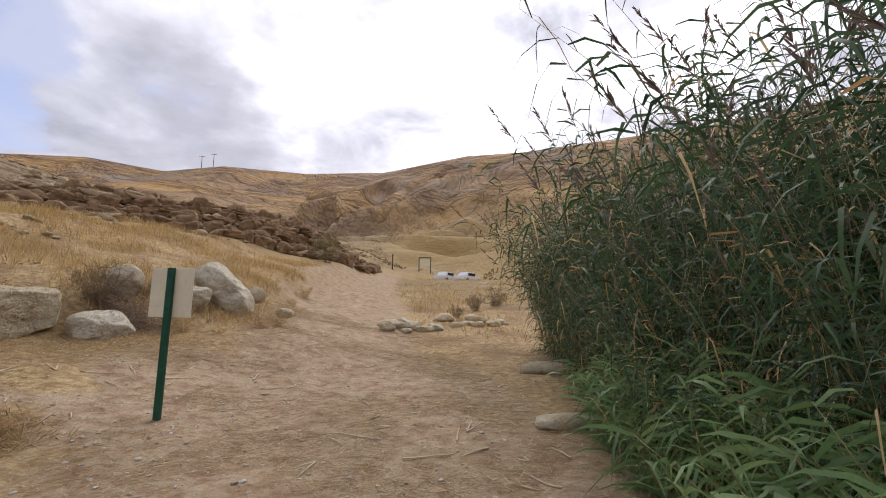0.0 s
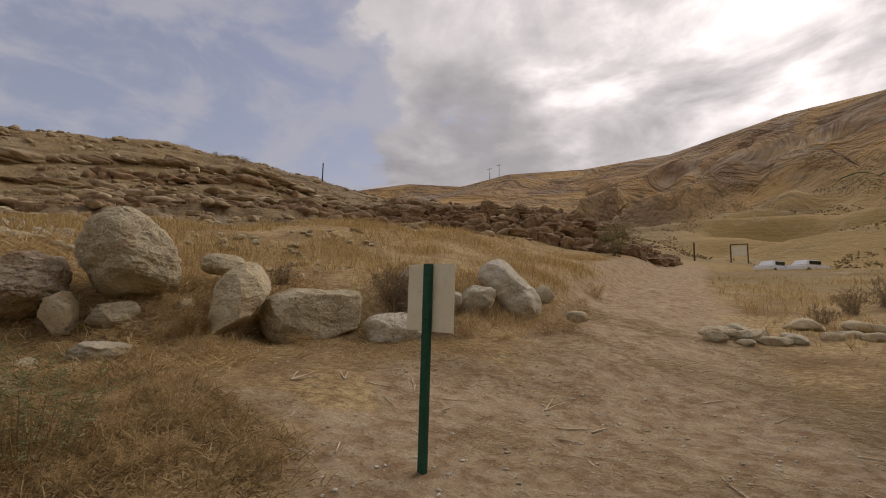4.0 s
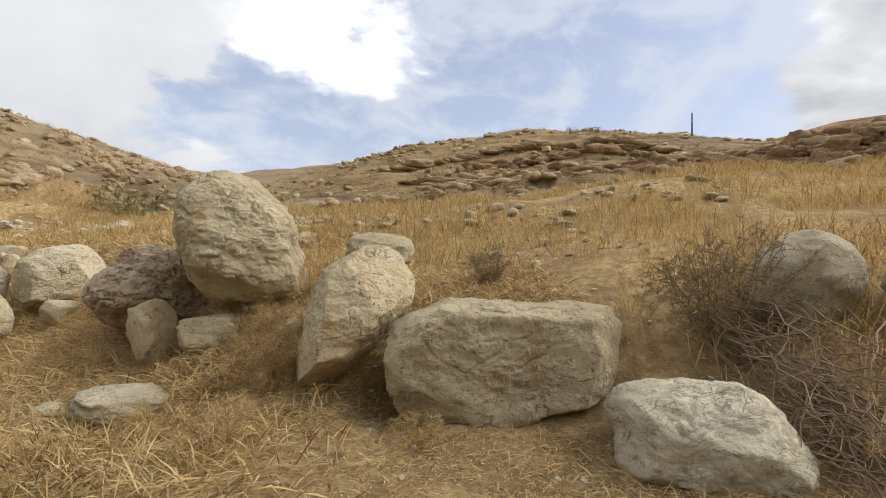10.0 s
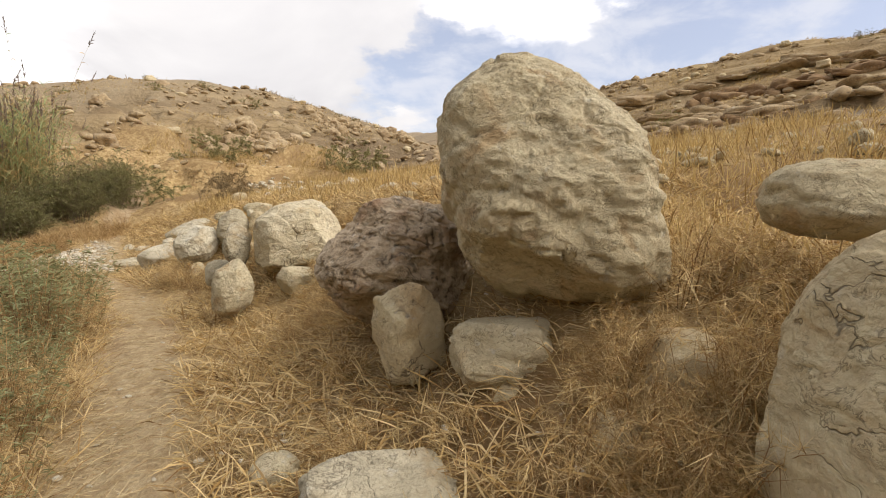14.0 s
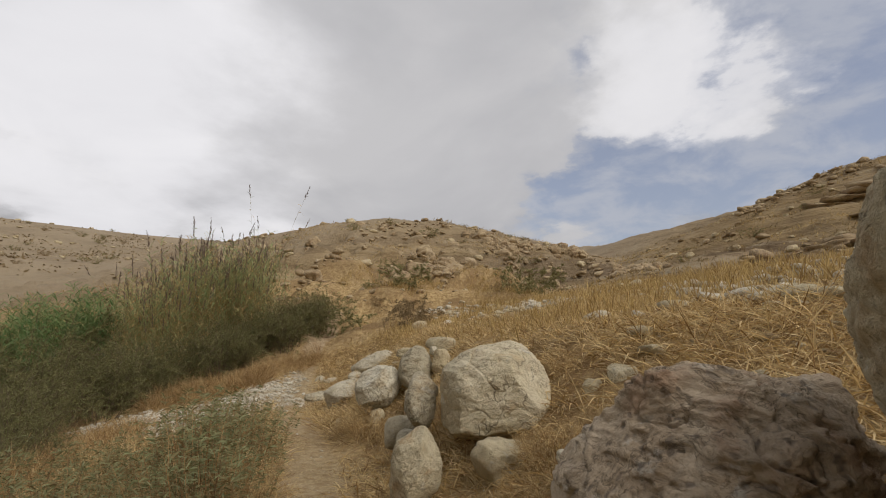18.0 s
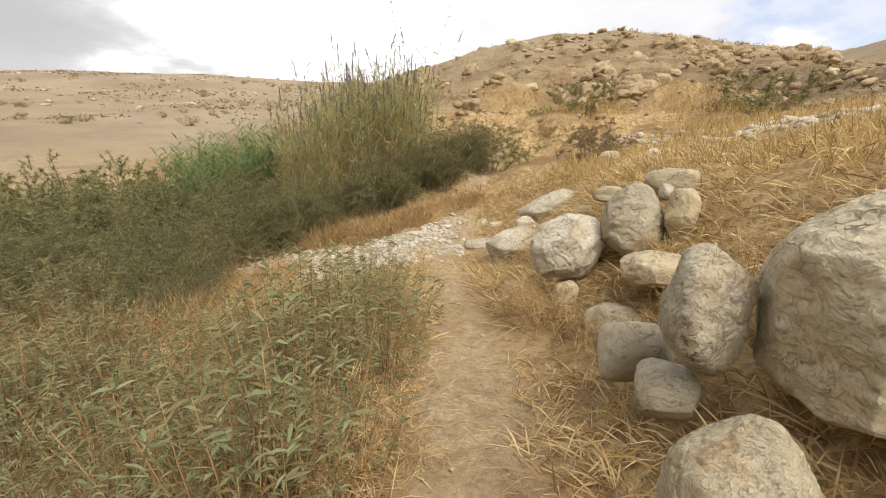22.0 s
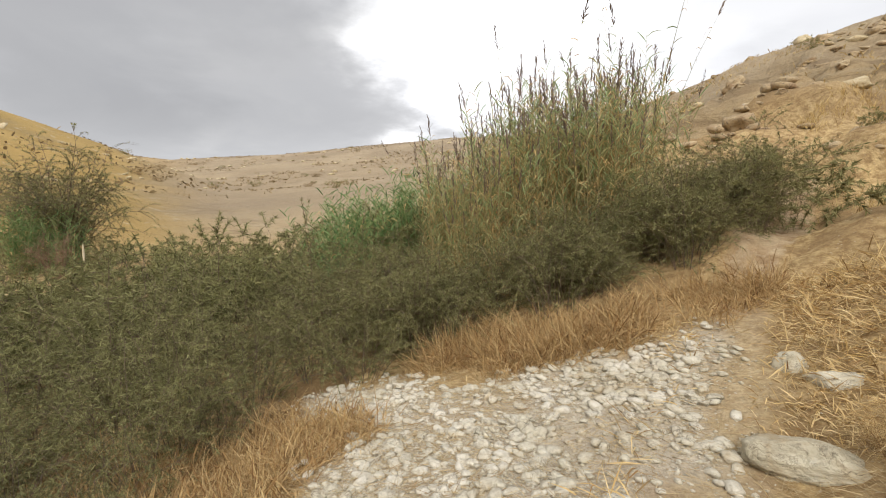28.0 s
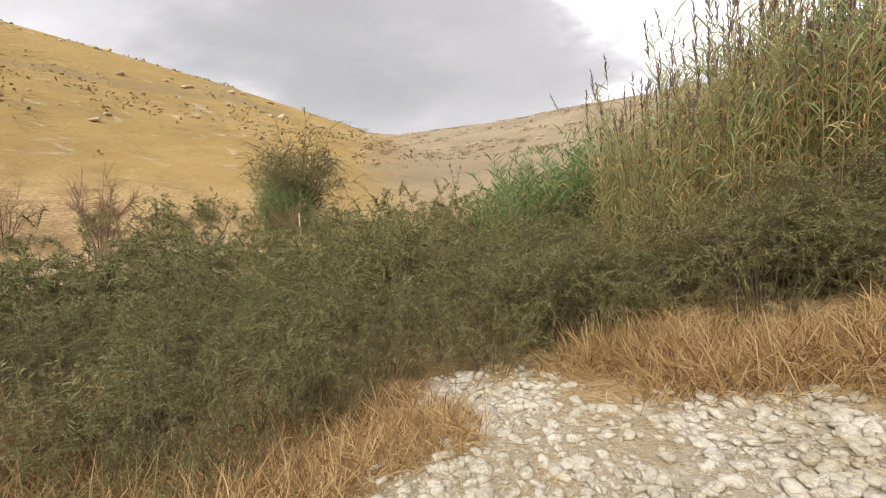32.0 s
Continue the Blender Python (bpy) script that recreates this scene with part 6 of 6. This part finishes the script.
def grass_field(name, count, zone, tall, wide, mat, label, seed, dens=None, stiff=0.35, tuft=0.05, sag=1.0):
    """Bent dry blades, in small tufts, over a zone x0, x1, y0, y1."""
    r = np.random.default_rng(seed)
    x0, x1, y0, y1 = zone
    pts = np.zeros((0, 2))
    while len(pts) < count:
        q = np.stack([r.uniform(x0, x1, count), r.uniform(y0, y1, count)], 1)
        q = q[r.uniform(0, 1, count) < dens(q[:, 0], q[:, 1])]
        q = np.repeat(q, 5, 0) + r.normal(0, tuft, (len(q) * 5, 2))
        pts = np.concatenate([pts, q])
    pts = pts[r.permutation(len(pts))[:count]]
    z = land(pts[:, 0], pts[:, 1]) - 0.01
    base = np.column_stack([pts, z])
    way = unit(np.column_stack([r.normal(0, stiff, (count, 2)), np.ones(count)]))
    ln = tall * r.uniform(0.35, 1.15, count) * (0.8 + 0.35 * fbm2(pts[:, 0], pts[:, 1], 0.7, 2, seed))
    v, t = blades(base, way, ln, wide * r.uniform(0.6, 1.3, count), sag * r.uniform(0.05, 0.55, count), 2, seed + 1)
    thing(name, mesh_of(name, v, t, mat), Matrix(), label, "grass", kind="stuff")


def terrace(x, y):
    u = hill_side(x, y)
    patch = smooth(fbm2(x, y, 0.45, 3, 71), -0.5, 0.25)
    return smooth(u, 0.2, 1.0) * (1 - smooth(u, 10, 15)) * patch


def bank(x, y):
    u = hill_side(x, y)
    patch = smooth(fbm2(x, y, 0.8, 3, 73), -0.9, -0.1)
    foot, _ = off_line(x, y, PATH)
    return smooth(u, -2.3, -1.2) * (1 - smooth(u, 2.2, 4.2)) * smooth(-x, 6.4, 7.6) * smooth(foot, 0.22, 0.5) * patch * (1 - smooth(x, -8.3, -7.5) * smooth(y, 6.2, 7.0)) * smooth(np.hypot(x + 7.95, y - 7.2), 0.4, 0.7)


def skirt(x, y):
    d, _ = off_line(x, y, [(-9.4, -5.0), (-10.4, -5.7), (-11.3, -6.0), (-12.0, -6.6)])
    e, _ = off_line(x, y, [(-13.9, -7.9), (-14.7, -7.6), (-15.8, -7.1), (-17.4, -7.3)])
    patch = smooth(fbm2(x, y, 1.1, 3, 101), -0.45, 0.15)
    return np.maximum(0.5 * smooth(d, 1.3, 0.6), patch * smooth(e, 0.95, 0.35)) * smooth(gravel_zone(x, y), 0.95, 1.2)


def herbs(x, y):
    foot, s = off_line(x, y, PATH)
    return smooth(foot, 0.25, 0.6) * smooth(foot, 4.5, 3.0) * smooth(hill_side(x, y), -1.0, -1.6) * smooth(gravel_zone(x, y), 1.1, 1.4) * smooth(-x, 5.5, 7)


def north_side(x, y):
    road, _ = off_line(x, y, ROAD)
    patch = smooth(fbm2(x, y, 0.35, 3, 77), -0.4, 0.3)
    return smooth(road, 2.6, 3.4) * patch * smooth(y, 13.0, 16.5) * (x > -3.5)


def verge(x, y):
    road, _ = off_line(x, y, ROAD)
    u = hill_side(x, y)
    return smooth(road, 2.2, 3.0) * smooth(u, -1.5, 0.2) * (1 - smooth(u, 2, 3)) * smooth(fbm2(x, y, 0.6, 3, 79), -0.2, 0.4) * smooth(y, 9, 12)


def trampled(x, y):
    a = np.hypot((x + 6.0) / 2.7, (y - 3.9) / 1.9)
    return smooth(a, 1.0, 0.7) * smooth(fbm2(x, y, 0.9, 3, 97), -0.5, 0.3)


def before_slab(x, y):
    d, _ = off_line(x, y, [(-8.6, 5.9), (-7.6, 6.9), (-6.6, 8.0), (-5.6, 9.2)])
    return smooth(d, 0.9, 0.3) * smooth(fbm2(x, y, 1.2, 3, 103), -0.5, 0.1)


grass_field("straw_mat", 15000, (-9.2, -4.8, 5.2, 9.8), 0.17, 0.008, GRASS_RUST, "trampled straw in front of the slab", 625, before_slab, 1.8, 0.05, 1.5)
grass_field("dry_grass", 26000, (-9.5, -3, 1.2, 5.4), 0.30, 0.011, GRASS_DULL, "flattened dry weeds beside the track", 617, trampled, 1.3)


def hillside(x, y):
    d = np.minimum(off_line(x, y, WEST)[0], off_line(x, y, SOUTH_WEST)[0])
    return smooth(d, 40, 30) * smooth(fbm2(x, y, 0.25, 3, 85), -0.3, 0.4) * smooth(np.hypot(x + 12, y + 2), 15, 22)


grass_field("dry_grass", 62000, (-30, -5, -14, 26), 0.58, 0.014, GRASS, "golden dry grass on the terrace", 601, terrace, 0.28, 0.07, 1.3)
grass_field("dry_grass", 76000, (-19, -6, -7, 9), 0.38, 0.012, GRASS_RUST, "rusty dry weeds round the boulders", 603, bank, 1.4, 0.06, 1.4)
grass_field("dry_grass", 21000, (-18, -8, -10, -3.5), 0.85, 0.010, SKIRT_GRASS, "rusty dry grass at the foot of the reeds", 605, skirt, 0.6, 0.12, 1.6)
grass_field("dry_grass", 46000, (-15, -5, -7, 5), 0.5, 0.008, GRASS_RUST, "dry grass between the herbs", 607, herbs, 0.8, 0.08, 1.5)
grass_field("dry_grass", 14000, (-3, 22, 14, 46), 0.5, 0.022, GRASS, "golden dry grass beyond the track", 609, north_side, 0.3)
grass_field("dry_grass", 12000, (-10, -4, 9, 30), 0.42, 0.014, GRASS_RUST, "dry weeds along the track", 611, verge, 0.4)
def scrub_patches(x, y):
    d = np.minimum(off_line(x, y, WEST)[0], off_line(x, y, SOUTH_WEST)[0])
    return smooth(d, 40, 30) * smooth(fbm2(x, y, 0.8, 3, 93), 0.25, 0.5) * smooth(hill_side(x, y), 6, 11)


grass_field("hillside_scrub", 20000, (-60, -12, -34, 60), 0.45, 0.05, SCRUB, "dark brown scrub dotted over the hillsides", 619, scrub_patches, 0.8, 0.16)
grass_field("dry_grass", 30000, (-60, -10, -34, 60), 0.42, 0.045, GRASS, "dry grass tufts on the hillsides", 613, hillside, 0.5, 0.25)


def straw_litter(count, seed):
    r = np.random.default_rng(seed)
    x, y = r.uniform(-17, 3.5, count * 7), r.uniform(-8, 16, count * 7)
    near = np.minimum(off_line(x, y, PATH)[0] - 1.2, np.minimum(off_line(x, y, ROAD)[0] - 1.0, np.hypot(x + 4, y - 6.5) - 2.5))
    u = hill_side(x, y)
    road, _ = off_line(x, y, ROAD)
    keep = (u < 2.5) & (r.uniform(0, 1, len(x)) < smooth(near, 3.0, 0.6) + 0.06) & (r.uniform(0, 1, len(x)) < 0.35 + 0.65 * smooth(fbm2(x, y, 0.6, 3, 81), -0.2, 0.5) - 0.45 * smooth(road, 2.2, 0.8) - 0.4 * smooth(np.hypot((x + 3.6) / 2.2, (y - 6.6) / 1.8), 1.1, 0.7))
    x, y = x[keep][:count], y[keep][:count]
    n = len(x)
    base = np.column_stack([x, y, land(x, y) + r.uniform(0.004, 0.03, n)])
    way = unit(np.column_stack([r.normal(0, 1, (n, 2)), r.normal(0.03, 0.12, n)]))
    v, t = blades(base, way, r.uniform(0.05, 0.28, n), r.uniform(0.004, 0.011, n), r.uniform(0, 0.1, n), 1, seed + 1)
    thing("straw_litter", mesh_of("straw_litter", v, t, STRAW), Matrix(), "scattered straw and broken stalks on the ground", "straw", kind="stuff")


straw_litter(210000, 621)


def pebbles(name, count, zone, dens, low, high, mat, label, seed, pick=1.8):
    r = np.random.default_rng(seed)
    shapes = [[stone_shape((1, 1, 1), seed + i, lv, square=3.0, cuts=8, rough=0.06) for i in range(10)] for lv in (1, 2)]
    x0, x1, y0, y1 = zone
    vs, ts, at, made = [], [], 0, 0
    while made < count:
        q = np.stack([r.uniform(x0, x1, count), r.uniform(y0, y1, count)], 1)
        q = q[r.uniform(0, 1, count) < dens(q[:, 0], q[:, 1])]
        z = land(q[:, 0], q[:, 1])
        for (x, y), g in zip(q, z):
            s = low * (high / low) ** (r.uniform() ** pick)
            a = r.uniform(0, 6.28)
            p, t0 = shapes[int(s > low + 0.30 * (high - low))][r.integers(10)]
            p = p * np.array([1, r.uniform(0.55, 0.95), r.uniform(0.3, 0.6)]) * s
            tilt = r.normal(0, 0.18)
            p = np.stack([p[:, 0], p[:, 1], p[:, 2] + p[:, 0] * tilt], 1)
            vs.append(np.stack([p[:, 0] * math.cos(a) - p[:, 1] * math.sin(a) + x, p[:, 0] * math.sin(a) + p[:, 1] * math.cos(a) + y, p[:, 2] + g + 0.10 * s], 1))
            ts.append(t0 + at)
            at += len(p)
            made += 1
            if made == count:
                break
    thing(name, mesh_of(name, np.concatenate(vs), np.concatenate(ts), mat), Matrix(), label, "gravel", kind="stuff")


pebbles("gravel", 9500, (-17, -10, -9.5, -3), lambda x, y: smooth(gravel_zone(x, y), 1.45, 0.6) * smooth(y, -3.0, -5.2) * (0.35 + 0.65 * smooth(fbm2(x, y, 1.1, 3, 53), -0.3, 0.2)), 0.02, 0.17, ROCK_CHIP, "white angular gravel in the dry stream bed", 701, 5.0)
pebbles("pebbles", 4200, (-18, 3, -9, 16), lambda x, y: 0.5 * dirt_zone(x, y) + 0.06, 0.016, 0.06, ROCK_CHIP, "small pale pebbles on the trodden ground", 721, 3.0)
pebbles("pebbles", 2600, (-9, 3, 3.5, 13), lambda x, y: 0.35 + 0.65 * smooth(fbm2(x, y, 1.0, 3, 105), 0.0, 0.4), 0.012, 0.07, ROCK_CHIP, "pale pebbles and crumbs of stone on the track", 731, 4.0)
pebbles("rubble", 900, (-26, -8, -8, 14), lambda x, y: smooth(hill_side(x, y), 0.8, 2.5) * smooth(fbm2(x, y, 0.4, 3, 83), 0.0, 0.5), 0.06, 0.4, ROCK, "pale rubble in the dry grass", 741)
pebbles("hillside_stones", 2600, (-60, -10, 4, 60), lambda x, y: smooth(off_line(x, y, WEST)[0], 40, 34) * smooth(fbm2(x, y, 0.2, 3, 87), -0.3, 0.3), 0.18, 1.1, ROCK_CRAG, "brown and buff stones all over the west hillside", 761)
pebbles("mound_stones", 1500, (-60, -18, -40, 4), lambda x, y: smooth(off_line(x, y, SOUTH_WEST)[0], 26, 20) * smooth(fbm2(x, y, 0.2, 3, 89), -0.3, 0.3), 0.15, 0.9, ROCK_CRAG, "brown stones all over the rocky mound", 781)
pebbles("far_stones", 900, (-110, 90, -170, -30), lambda x, y: np.maximum(smooth(off_line(x, y, SOUTH)[0], 80, 60), smooth(off_line(x, y, EAST)[0], 40, 30)) * smooth(np.sin(land(x, y, False) * 1.1 + fbm2(x, y, 0.03, 2, 3)), 0.2, 0.8), 0.3, 1.3, ROCK_WARM, "rows of pale rocks on the far slopes", 801)


def far_scrub(x, y):
    d = np.minimum(off_line(x, y, SOUTH)[0] - 50, off_line(x, y, EAST)[0] - 10)
    return smooth(d, 40, 20) * smooth(fbm2(x, y, 0.12, 3, 95), -0.1, 0.5)


grass_field("far_scrub", 14000, (-110, 90, -170, -25), 0.7, 0.30, SCRUB, "dark low scrub dotted over the far slopes", 615, far_scrub, 1.0, 0.5)


def north_flat(x, y):
    return smooth(fbm2(x, y, 0.08, 3, 67), 0.0, 0.4) * (np.hypot(x - 10, y - 110) > 25)


grass_field("far_scrub", 17000, (-40, 90, 60, 240), 0.8, 0.34, SCRUB, "dark low scrub dotted over the northern slopes", 623, north_flat, 1.0, 0.5)
pebbles("slope_rubble", 800, (-26, -13, -8, 6), lambda x, y: smooth(np.abs(hill_side(x, y) - 4.6), 3.4, 1.2) * smooth(fbm2(x, y, 0.5, 3, 99), -0.1, 0.4), 0.06, 0.42, ROCK_CHIP, "pale broken rubble on the slope above the path", 821, 2.4)
